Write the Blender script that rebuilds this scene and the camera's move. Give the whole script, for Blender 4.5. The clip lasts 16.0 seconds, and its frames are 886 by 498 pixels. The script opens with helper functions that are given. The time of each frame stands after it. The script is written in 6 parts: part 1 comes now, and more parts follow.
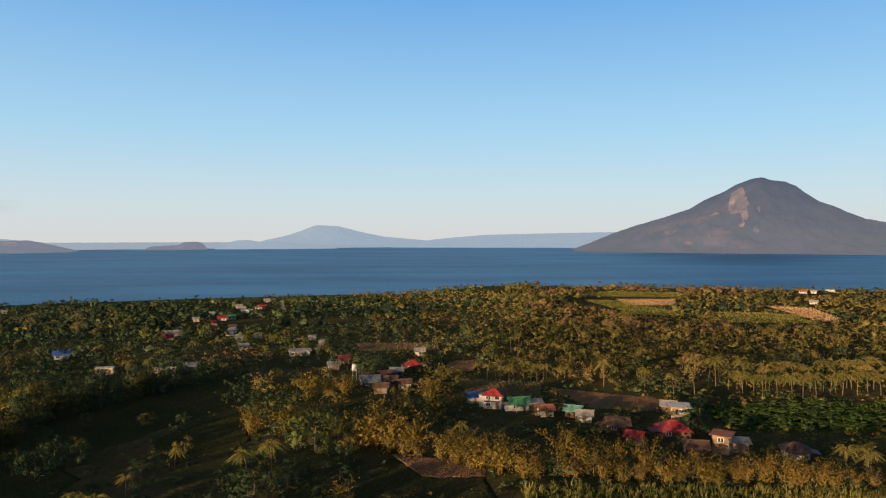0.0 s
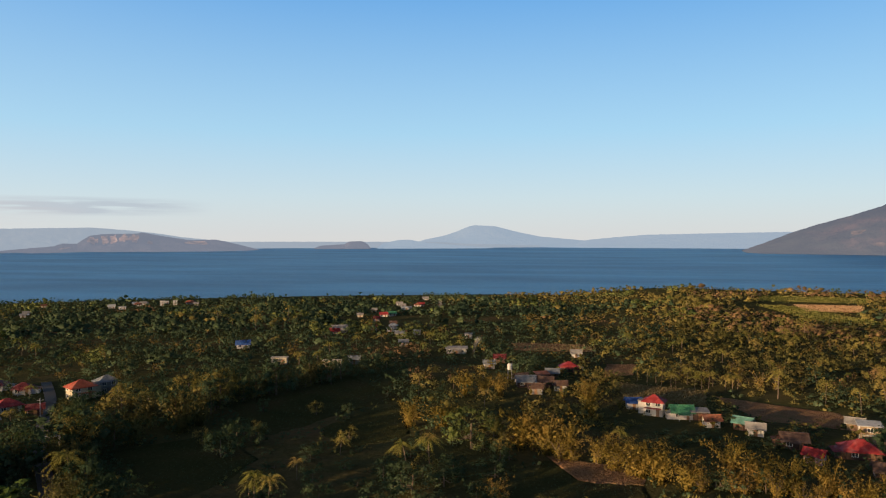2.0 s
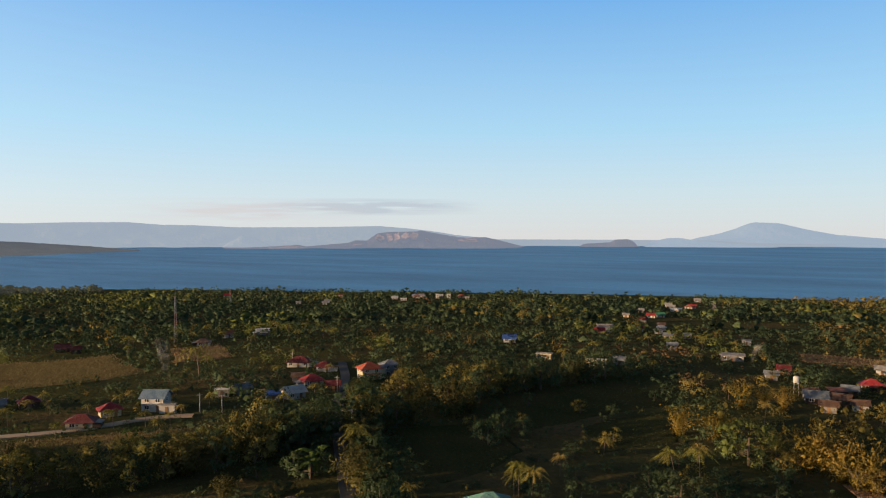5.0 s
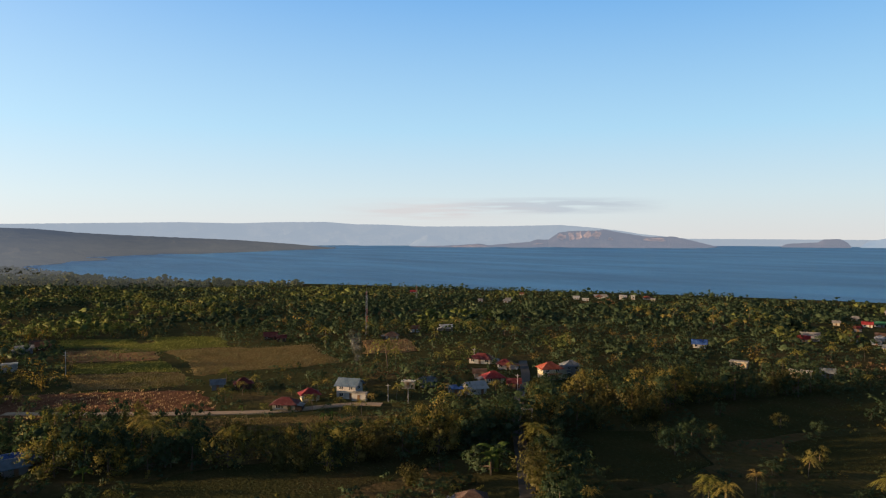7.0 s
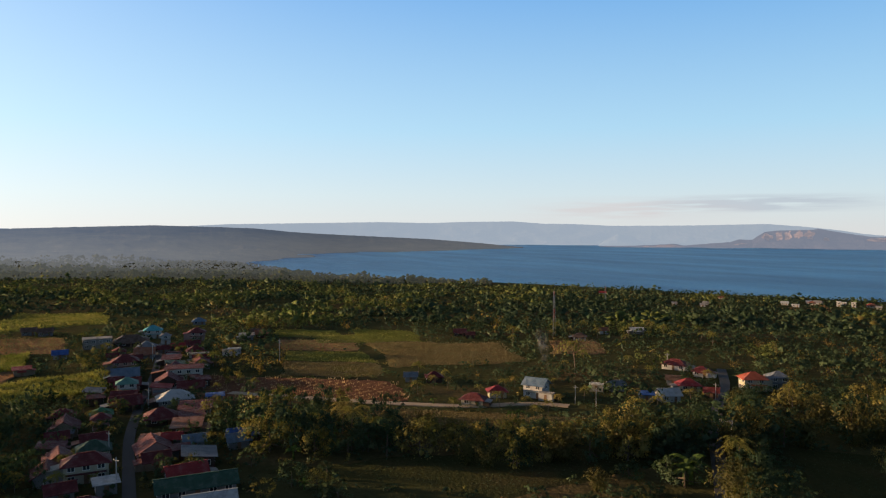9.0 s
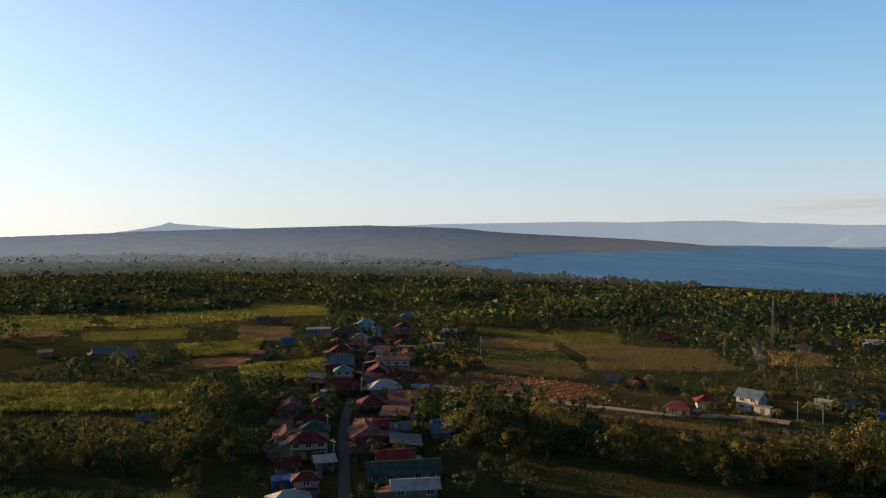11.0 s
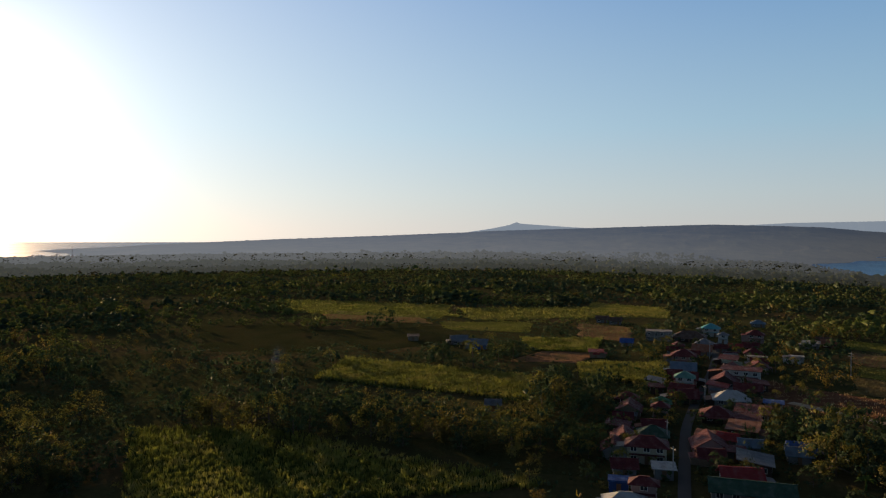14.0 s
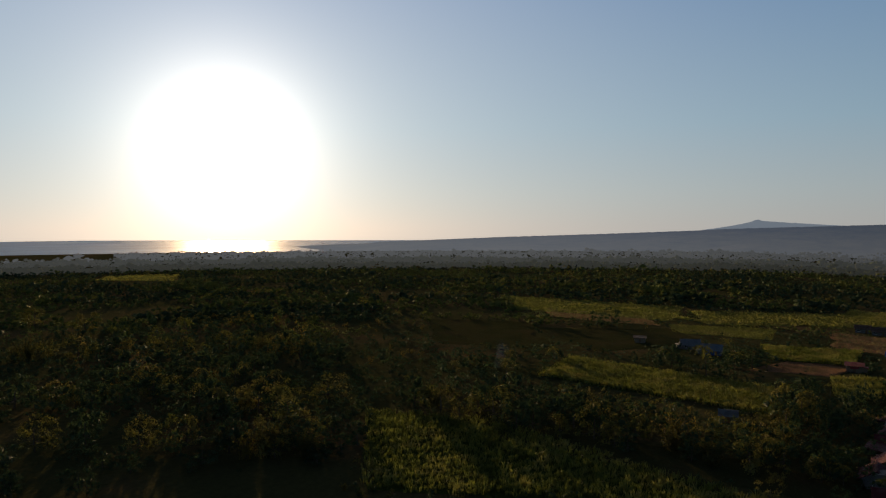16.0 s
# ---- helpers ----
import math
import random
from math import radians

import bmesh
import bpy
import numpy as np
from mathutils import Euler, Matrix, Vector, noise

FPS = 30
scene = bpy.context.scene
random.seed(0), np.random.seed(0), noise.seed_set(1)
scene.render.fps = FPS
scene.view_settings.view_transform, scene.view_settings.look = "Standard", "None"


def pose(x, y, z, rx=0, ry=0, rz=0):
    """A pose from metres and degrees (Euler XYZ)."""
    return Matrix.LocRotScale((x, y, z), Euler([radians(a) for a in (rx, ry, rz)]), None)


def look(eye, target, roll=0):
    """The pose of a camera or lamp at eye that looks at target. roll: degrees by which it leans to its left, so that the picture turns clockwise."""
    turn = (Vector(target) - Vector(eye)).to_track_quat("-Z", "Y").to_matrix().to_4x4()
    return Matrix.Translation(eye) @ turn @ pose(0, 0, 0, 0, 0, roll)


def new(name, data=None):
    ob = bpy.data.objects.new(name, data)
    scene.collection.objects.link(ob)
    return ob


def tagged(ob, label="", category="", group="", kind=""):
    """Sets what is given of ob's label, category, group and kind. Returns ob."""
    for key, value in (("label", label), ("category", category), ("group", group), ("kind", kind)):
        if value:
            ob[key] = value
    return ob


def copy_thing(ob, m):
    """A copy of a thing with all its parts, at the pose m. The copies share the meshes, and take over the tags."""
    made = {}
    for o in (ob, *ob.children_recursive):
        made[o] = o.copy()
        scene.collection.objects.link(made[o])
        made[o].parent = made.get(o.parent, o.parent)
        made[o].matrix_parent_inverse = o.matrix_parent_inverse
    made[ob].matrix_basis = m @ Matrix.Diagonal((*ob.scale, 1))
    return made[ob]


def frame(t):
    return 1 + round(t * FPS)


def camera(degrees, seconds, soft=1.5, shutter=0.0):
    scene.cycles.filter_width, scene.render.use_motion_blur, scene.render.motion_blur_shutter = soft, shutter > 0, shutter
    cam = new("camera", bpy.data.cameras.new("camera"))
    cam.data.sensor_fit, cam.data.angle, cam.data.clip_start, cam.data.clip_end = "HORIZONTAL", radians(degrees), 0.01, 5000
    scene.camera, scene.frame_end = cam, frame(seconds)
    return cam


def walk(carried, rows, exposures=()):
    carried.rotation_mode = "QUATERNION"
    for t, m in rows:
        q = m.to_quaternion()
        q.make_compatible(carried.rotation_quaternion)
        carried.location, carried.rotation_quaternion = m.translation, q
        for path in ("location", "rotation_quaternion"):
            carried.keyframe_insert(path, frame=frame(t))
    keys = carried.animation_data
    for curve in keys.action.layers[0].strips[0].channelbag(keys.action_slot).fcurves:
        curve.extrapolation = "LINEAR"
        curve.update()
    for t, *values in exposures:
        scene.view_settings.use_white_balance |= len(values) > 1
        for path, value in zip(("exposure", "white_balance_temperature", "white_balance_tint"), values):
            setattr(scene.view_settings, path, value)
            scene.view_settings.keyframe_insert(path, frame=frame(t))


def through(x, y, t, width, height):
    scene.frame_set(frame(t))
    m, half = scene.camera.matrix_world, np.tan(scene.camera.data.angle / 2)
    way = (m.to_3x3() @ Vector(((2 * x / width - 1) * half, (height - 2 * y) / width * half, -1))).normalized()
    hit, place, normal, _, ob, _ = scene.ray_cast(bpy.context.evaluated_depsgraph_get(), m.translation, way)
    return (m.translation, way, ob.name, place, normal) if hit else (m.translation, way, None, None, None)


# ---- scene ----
# A drone hangs 55 m over farmland by a lake and turns to its left.
EYE_Z = 55.0
cam = camera(64.32, 16.0, soft=1.2)
TURN = (  # seconds, heading, tilt
    (0.0, -0.00, -1.28),
    (0.5, -2.98, -1.26),
    (1.0, -5.95, -1.26),
    (1.5, -9.26, -1.26),
    (2.0, -12.63, -1.27),
    (2.5, -16.17, -1.29),
    (3.0, -19.66, -1.31),
    (3.5, -23.23, -1.33),
    (4.0, -26.82, -1.36),
    (6.5, -44.83, -1.46),
    (7.0, -48.60, -1.47),
    (7.5, -52.36, -1.48),
    (8.0, -56.11, -1.49),
    (8.5, -59.92, -1.49),
    (9.0, -63.78, -1.49),
    (11.5, -84.31, -1.48),
    (12.0, -88.80, -1.47),
    (12.5, -93.30, -1.47),
    (13.0, -97.91, -1.47),
    (13.5, -102.49, -1.48),
    (14.0, -107.08, -1.49),
    (14.5, -111.53, -1.51),
    (15.0, -116.02, -1.54),
    (15.5, -120.56, -1.58),
    (16.0, -125.18, -1.63)
)


def heading(az, tilt=0.0):
    a, b = radians(az), radians(tilt)
    return Vector((math.sin(a) * math.cos(b), math.cos(a) * math.cos(b), math.sin(b)))


EYE = Vector((0, 0, EYE_Z))
EXPOSURES = ((0.0, -0.04), (4.0, 0.02), (8.0, 0.06), (9.0, 0.03), (11.5, -0.2), (12.5, -0.34), (14.0, -0.62), (14.8, -0.82), (16.0, -1.22))
walk(cam, [(t, look(EYE, EYE + heading(a, b), -0.08)) for t, a, b in TURN], EXPOSURES)

# ---- light ----
SUN_AZ, SUN_EL = -142.2, 6.2
SUN = heading(SUN_AZ, SUN_EL)
world = bpy.data.worlds.new("sky")
scene.world = world
world.use_nodes = True
wn, wl = world.node_tree.nodes, world.node_tree.links
sky = wn.new("ShaderNodeTexSky")
sky.sky_type, sky.sun_disc = "NISHITA", False
sky.sun_elevation, sky.sun_rotation = radians(SUN_EL), radians(SUN_AZ)
sky.altitude, sky.air_density, sky.dust_density, sky.ozone_density = 50, 1.0, 0.6, 4.0


def wnode(kind, **values):
    n = wn.new(kind)
    for k, v in values.items():
        n.inputs[k].default_value = v
    return n


def wmath(op, a, b=None):
    n = wn.new("ShaderNodeMath")
    n.operation = op
    for s, v in zip(n.inputs, (a, b)):
        if isinstance(v, (int, float)):
            s.default_value = v
        elif v is not None:
            wl.new(v, s)
    return n.outputs[0]


def wadd(a, b, fac=1.0, blend="ADD"):
    n = wn.new("ShaderNodeMix")
    n.data_type, n.blend_type = "RGBA", blend
    f, p, q = [s for s in n.inputs if s.enabled]
    for s, v in ((f, fac), (p, a), (q, b)):
        if isinstance(v, float):
            s.default_value = v
        elif isinstance(v, tuple):
            s.default_value = (*v, 1)
        else:
            wl.new(v, s)
    return [s for s in n.outputs if s.enabled][0]


# clear air: pale and dusty at the horizon, deep blue above; brighter round the sun
way = wn.new("ShaderNodeTexCoord").outputs["Generated"]
sep = wn.new("ShaderNodeSeparateXYZ")
wl.new(way, sep.inputs[0])
rise = wn.new("ShaderNodeValToRGB")
wl.new(wmath("ADD", sep.outputs["Z"], 0.1), rise.inputs["Fac"])
stops = ((0.0, (0.30, 0.30, 0.28)), (0.09, (0.66, 0.66, 0.66)), (0.15, (0.56, 0.67, 0.73)), (0.24, (0.37, 0.61, 0.79)), (0.41, (0.152, 0.39, 0.73)), (0.52, (0.045, 0.095, 0.2)), (0.75, (0.01, 0.02, 0.045)))
while len(rise.color_ramp.elements) < len(stops):
    rise.color_ramp.elements.new(0.5)
for el, (p, c) in zip(rise.color_ramp.elements, stops):
    el.position, el.color = p, (*c, 1)
dot = wn.new("ShaderNodeVectorMath")
dot.operation = "DOT_PRODUCT"
dot.inputs[1].default_value = SUN
wl.new(way, dot.inputs[0])
off = wmath("ARCCOSINE", wmath("MINIMUM", dot.outputs["Value"], 0.99999))
near_glow = wmath("MULTIPLY", wmath("EXPONENT", wmath("MULTIPLY", off, -1 / radians(2.8))), 8.0)
wide_glow = wmath("MULTIPLY", wmath("EXPONENT", wmath("MULTIPLY", off, -1 / radians(26))), 1.25)
glow_n = wn.new("ShaderNodeVectorMath")
glow_n.operation = "SCALE"
glow_n.inputs[0].default_value = (1.0, 0.89, 0.76)
wl.new(wmath("ADD", near_glow, wide_glow), glow_n.inputs["Scale"])
air = wadd(rise.outputs["Color"], sky.outputs[0], 0.03)
wn["Background"].inputs["Strength"].default_value = 1.0
# a thin grey streak of cloud over the volcano island, a paler one beside it
turn = wmath("ARCTAN2", sep.outputs["X"], sep.outputs["Y"])
puff = wn.new("ShaderNodeTexNoise")
puff.inputs["Scale"].default_value, puff.inputs["Detail"].default_value = 3.0, 5.0
stretch = wn.new("ShaderNodeMapping")
stretch.inputs["Scale"].default_value = (4.0, 4.0, 60.0)
wl.new(way, stretch.inputs["Vector"]), wl.new(stretch.outputs[0], puff.inputs["Vector"])


def window(v, centre, half):
    return wmath("MAXIMUM", wmath("SUBTRACT", 1.0, wmath("ABSOLUTE", wmath("DIVIDE", wmath("SUBTRACT", v, centre), half))), 0.0)


def streak(az, half_az, el, half_el, strength):
    shape = wmath("MULTIPLY", window(turn, radians(az), radians(half_az)), window(sep.outputs["Z"], math.sin(radians(el)), radians(half_el)))
    return wmath("MINIMUM", wmath("MULTIPLY", wmath("MULTIPLY", shape, wmath("MAXIMUM", wmath("SUBTRACT", puff.outputs["Fac"], 0.3), 0.0)), strength), 0.6)


air = wadd(air, (0.42, 0.47, 0.55), streak(-40, 9.5, 2.0, 0.75, 5.0), "MIX")
air = wadd(air, (0.62, 0.57, 0.58), streak(-49, 10, 1.6, 1.2, 3.0), "MIX")
wl.new(wadd(air, glow_n.outputs[0]), wn["Background"].inputs["Color"])
sun = new("sun", bpy.data.lights.new("sun", "SUN"))
sun.data.energy, sun.data.angle, sun.data.color = 12.0, radians(1.0), (1.0, 0.65, 0.34)
sun.matrix_world = look(SUN * 300, (0, 0, 0))

# ---- materials ----


class Nodes:
    """A small writer of node trees."""

    def __init__(self, name):
        self.mat = bpy.data.materials.new(name)
        self.mat.use_nodes = True
        self.tree = self.mat.node_tree
        self.bsdf = self.tree.nodes["Principled BSDF"]
        self.out = self.tree.nodes["Material Output"]

    def add(self, kind, **values):
        n = self.tree.nodes.new(kind)
        for k, v in values.items():
            n.inputs[k.replace("_", " ")].default_value = v
        return n

    def link(self, a, b):
        self.tree.links.new(a, b)

    def coords(self):
        return self.tree.nodes.new("ShaderNodeTexCoord").outputs["Object"]

    def noise(self, scale, detail=4.0, rough=0.6, at=None):
        n = self.add("ShaderNodeTexNoise", Scale=scale, Detail=detail, Roughness=rough)
        self.link(at or self.coords(), n.inputs["Vector"])
        return n.outputs["Fac"]

    def ramp(self, fac, *stops):
        n = self.tree.nodes.new("ShaderNodeValToRGB")
        e = n.color_ramp.elements
        while len(e) < len(stops):
            e.new(0.5)
        for el, (p, c) in zip(e, stops):
            el.position, el.color = p, (*c, 1)
        self.link(fac, n.inputs["Fac"])
        return n.outputs["Color"]

    def mix(self, fac, a, b, blend="MIX"):
        n = self.tree.nodes.new("ShaderNodeMix")
        n.data_type, n.blend_type = "RGBA", blend
        socks = [s for s in n.inputs if s.enabled]
        for sock, v in zip(socks, (fac, a, b)):
            if isinstance(v, (int, float)):
                sock.default_value = v
            elif isinstance(v, tuple):
                sock.default_value = (*v, 1)
            else:
                self.link(v, sock)
        return [s for s in n.outputs if s.enabled][0]

    def bump(self, height, strength=0.4, distance=0.1):
        n = self.add("ShaderNodeBump", Strength=strength, Distance=distance)
        self.link(height, n.inputs["Height"])
        self.link(n.outputs[0], self.bsdf.inputs["Normal"])

    def base(self, colour):
        if isinstance(colour, tuple):
            self.bsdf.inputs["Base Color"].default_value = (*colour, 1)
        else:
            self.link(colour, self.bsdf.inputs["Base Color"])

    def rough(self, v, spec=0.3):
        self.bsdf.inputs["Roughness"].default_value = v
        self.bsdf.inputs["Specular IOR Level"].default_value = spec


def plain(name, colour, rough=0.8, dirt=0.35, scale=0.8, metal=0.0):
    m = Nodes(name)
    dark = tuple(c * (1 - dirt) for c in colour)
    big = m.noise(scale, 5)
    m.base(m.mix(m.noise(scale * 7, 3), m.ramp(big, (0.3, dark), (0.65, colour)), tuple(c * 0.9 for c in colour)))
    m.rough(rough)
    m.bsdf.inputs["Metallic"].default_value = metal
    m.bump(m.noise(scale * 20, 2), 0.15, 0.02)
    return m.mat


def soil(name, a, b, c, scale=0.04, fine=1.2, relief=1.6):
    m = Nodes(name)
    big = m.ramp(m.noise(scale, 6), (0.35, a), (0.5, b), (0.68, c))
    m.base(m.mix(m.noise(fine, 5), big, tuple(v * 0.55 for v in a)))
    m.rough(1.0, 0.0)
    m.bump(m.noise(fine * 1.2, 4), 1.0, relief)
    return m.mat


def leaf(name, a, b, c, through=0.28):
    """Foliage: colour varies from tree to tree and from leaf to leaf."""
    m = Nodes(name)
    isl = m.tree.nodes.new("ShaderNodeNewGeometry").outputs["Random Per Island"]
    rnd = m.tree.nodes.new("ShaderNodeObjectInfo").outputs["Random"]
    at = m.tree.nodes.new("ShaderNodeNewGeometry").outputs["Position"]
    tree = m.noise(0.09, 2, 0.5, at)
    col = m.ramp(tree, (0.36, a), (0.5, b), (0.64, c))
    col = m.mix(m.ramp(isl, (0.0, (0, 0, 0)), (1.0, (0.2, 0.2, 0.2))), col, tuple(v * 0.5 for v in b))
    # hollows of the tuft relief painted darker, as shade between the leaves
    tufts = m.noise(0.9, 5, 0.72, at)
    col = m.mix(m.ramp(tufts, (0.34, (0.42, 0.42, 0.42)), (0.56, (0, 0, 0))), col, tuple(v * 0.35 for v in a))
    relief = m.add("ShaderNodeBump", Strength=0.7, Distance=0.5)
    m.link(tufts, relief.inputs["Height"])
    col = m.mix(m.ramp(rnd, (0.0, (0, 0, 0)), (1.0, (0.4, 0.4, 0.4))), col, c)
    d, t, g = m.add("ShaderNodeBsdfDiffuse"), m.add("ShaderNodeBsdfTranslucent"), m.add("ShaderNodeBsdfGlossy", Roughness=0.45)
    m.link(col, d.inputs["Color"])
    m.link(m.mix(1.0, col, (1.15, 1.35, 0.9), "MULTIPLY"), t.inputs["Color"])
    m.link(relief.outputs[0], d.inputs["Normal"])
    s1, s2 = m.add("ShaderNodeMixShader", Fac=through), m.add("ShaderNodeMixShader", Fac=0.008)
    m.link(d.outputs[0], s1.inputs[1]), m.link(t.outputs[0], s1.inputs[2])
    m.link(s1.outputs[0], s2.inputs[1]), m.link(g.outputs[0], s2.inputs[2])
    m.link(s2.outputs[0], m.out.inputs["Surface"])
    return m.mat


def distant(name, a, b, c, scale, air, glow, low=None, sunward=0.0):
    """Far land with haze put into the material as emission, stronger over the low ground where low gives its height."""
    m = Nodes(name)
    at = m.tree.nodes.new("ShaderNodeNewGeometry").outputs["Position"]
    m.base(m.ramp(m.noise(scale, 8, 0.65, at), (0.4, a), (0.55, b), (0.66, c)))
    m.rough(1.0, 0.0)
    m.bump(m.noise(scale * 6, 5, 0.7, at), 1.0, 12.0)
    # no air is modelled: the haze is a glow of the surface itself
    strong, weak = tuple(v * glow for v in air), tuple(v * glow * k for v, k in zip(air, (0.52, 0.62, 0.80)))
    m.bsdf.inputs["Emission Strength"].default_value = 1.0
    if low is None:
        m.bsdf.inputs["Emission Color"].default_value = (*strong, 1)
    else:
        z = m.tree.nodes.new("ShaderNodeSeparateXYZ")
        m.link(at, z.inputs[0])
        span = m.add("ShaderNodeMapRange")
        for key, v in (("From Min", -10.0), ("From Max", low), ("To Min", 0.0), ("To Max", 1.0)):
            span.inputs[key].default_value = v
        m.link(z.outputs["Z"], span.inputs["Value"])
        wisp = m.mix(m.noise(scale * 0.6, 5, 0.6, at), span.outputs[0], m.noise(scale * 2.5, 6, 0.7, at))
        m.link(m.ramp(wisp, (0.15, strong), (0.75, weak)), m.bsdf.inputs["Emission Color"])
    # painted haze brightens toward the sun's heading
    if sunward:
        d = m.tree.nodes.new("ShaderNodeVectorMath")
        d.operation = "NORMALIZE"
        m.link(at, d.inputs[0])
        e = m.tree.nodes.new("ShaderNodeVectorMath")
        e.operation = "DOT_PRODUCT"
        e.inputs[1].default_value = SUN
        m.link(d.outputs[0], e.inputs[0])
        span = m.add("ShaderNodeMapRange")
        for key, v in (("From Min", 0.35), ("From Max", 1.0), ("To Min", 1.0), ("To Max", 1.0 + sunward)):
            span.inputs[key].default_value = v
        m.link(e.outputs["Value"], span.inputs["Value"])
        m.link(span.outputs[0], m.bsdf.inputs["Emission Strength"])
    return m.mat


M_GROUND = soil("ground_grass", (0.054, 0.06, 0.026), (0.082, 0.078, 0.034), (0.15, 0.10, 0.055), 0.02, 0.6, 0.35)
FIELD_MATS = {
    "dry": soil("dry_grass", (0.17, 0.135, 0.055), (0.24, 0.17, 0.08), (0.13, 0.13, 0.04)),
    # pasture lying in shade: the shade is put into this darker colour
    "dark": soil("shade_dark_grass", (0.042, 0.048, 0.020), (0.060, 0.060, 0.025), (0.085, 0.065, 0.033), 0.05, 0.9, 0.3),
    "green": soil("green_field", (0.12, 0.14, 0.035), (0.17, 0.18, 0.05), (0.20, 0.17, 0.065)),
    "brown": soil("bare_soil", (0.24, 0.145, 0.08), (0.36, 0.21, 0.12), (0.20, 0.17, 0.075), 0.09),
    "crop": soil("crop_soil", (0.04, 0.07, 0.02), (0.06, 0.09, 0.025), (0.08, 0.07, 0.03)),
    "cane": soil("cane_soil", (0.05, 0.075, 0.02), (0.08, 0.11, 0.025), (0.10, 0.10, 0.03)),
    "ploughed": soil("ploughed_soil", (0.17, 0.09, 0.055), (0.25, 0.13, 0.08), (0.20, 0.115, 0.07)),
}
M_ASPHALT = plain("street_concrete", (0.055, 0.054, 0.053), 0.9, 0.3, 0.3)
M_DIRT = plain("dirt_track", (0.34, 0.26, 0.18), 0.95, 0.3, 0.3)
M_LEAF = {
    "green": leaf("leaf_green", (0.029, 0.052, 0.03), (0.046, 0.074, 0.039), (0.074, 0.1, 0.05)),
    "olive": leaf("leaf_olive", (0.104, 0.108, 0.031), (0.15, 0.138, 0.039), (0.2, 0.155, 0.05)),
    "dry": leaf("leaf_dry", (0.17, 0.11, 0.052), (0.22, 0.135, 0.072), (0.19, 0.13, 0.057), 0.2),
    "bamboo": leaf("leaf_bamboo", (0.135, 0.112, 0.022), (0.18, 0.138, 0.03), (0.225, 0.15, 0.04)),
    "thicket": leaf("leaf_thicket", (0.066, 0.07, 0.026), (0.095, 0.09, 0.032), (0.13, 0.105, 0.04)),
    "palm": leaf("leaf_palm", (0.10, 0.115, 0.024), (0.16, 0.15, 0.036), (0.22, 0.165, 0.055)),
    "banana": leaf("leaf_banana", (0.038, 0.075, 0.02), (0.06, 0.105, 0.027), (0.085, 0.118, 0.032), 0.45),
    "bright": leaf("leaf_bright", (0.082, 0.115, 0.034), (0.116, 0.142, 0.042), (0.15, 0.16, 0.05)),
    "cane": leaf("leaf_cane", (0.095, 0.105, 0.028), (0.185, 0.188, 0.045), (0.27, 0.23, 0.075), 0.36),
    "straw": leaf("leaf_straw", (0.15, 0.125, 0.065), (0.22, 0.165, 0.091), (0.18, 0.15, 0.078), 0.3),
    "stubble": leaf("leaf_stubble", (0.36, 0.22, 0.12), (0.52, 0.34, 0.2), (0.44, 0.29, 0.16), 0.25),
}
# leaves of the farthest woods, with haze painted in as emission
M_LEAF["hazy"] = distant("far_woods_haze_glow", (0.045, 0.06, 0.02), (0.075, 0.085, 0.03), (0.10, 0.095, 0.04), 0.02, (0.40, 0.405, 0.37), 0.075, None, 1.4)
M_LEAF["haze"] = distant("farther_woods_haze_glow", (0.045, 0.06, 0.02), (0.075, 0.085, 0.03), (0.10, 0.095, 0.04), 0.02, (0.39, 0.40, 0.39), 0.115, None, 1.4)
M_LEAF["mist"] = distant("misty_woods_haze_glow", (0.03, 0.04, 0.02), (0.045, 0.05, 0.026), (0.06, 0.06, 0.035), 0.02, (0.375, 0.39, 0.405), 0.20, None, 1.5)
M_BARK = plain("bark", (0.09, 0.07, 0.05), 0.95, 0.4, 2.0)
M_PALMBARK = plain("palm_bark", (0.11, 0.085, 0.065), 0.95, 0.3, 2.0)

# ---- the lie of the land ----
SHORE = ((-180, 9000), (-86, 9000), (-80, 1700), (-78, 1520), (-74, 1260), (-66, 1120), (-56, 1030), (-45, 930), (-32, 900), (-17, 890), (-6, 905), (4, 900), (12, 880), (25, 900), (40, 960), (70, 1100), (100, 9000), (180, 9000))


def smooth(a, b, v):
    t = min(1.0, max(0.0, (v - a) / (b - a)))
    return t * t * (3 - 2 * t)


def shore(az):
    for (a, r), (b, s) in zip(SHORE, SHORE[1:]):
        if az <= b:
            return r + (s - r) * (az - a) / (b - a)
    return 9000


def height(x, y):
    r = math.hypot(x, y)
    az = math.degrees(math.atan2(x, y))
    s = shore(az)
    bluff = smooth(-4, 6, az)
    lo = -21 + 12 * bluff
    z = lo * smooth(280, min(s, 1500), r) * (smooth(-105, -72, az))
    z -= 75 * smooth(1750, 2500, r) * (1 - smooth(-100, -90, az))
    if r > s - 25:
        z += (-34 - z) * smooth(s - 25, s + 25, r)
    return z


def grid_mesh(name, rings, angles, place):
    """A mesh over rings and angles; place(r, angle) gives each point."""
    pts = [place(r, a) for r in rings for a in angles]
    n = len(angles)
    faces = [(i * n + j, i * n + j + 1, (i + 1) * n + j + 1, (i + 1) * n + j) for i in range(len(rings) - 1) for j in range(n - 1)]
    me = bpy.data.meshes.new(name)
    me.from_pydata(pts, [], faces)
    me.polygons.foreach_set("use_smooth", [True] * len(faces))
    return me


def on_land(r, az):
    x, y = r * math.sin(radians(az)), r * math.cos(radians(az))
    return (x, y, height(x, y))


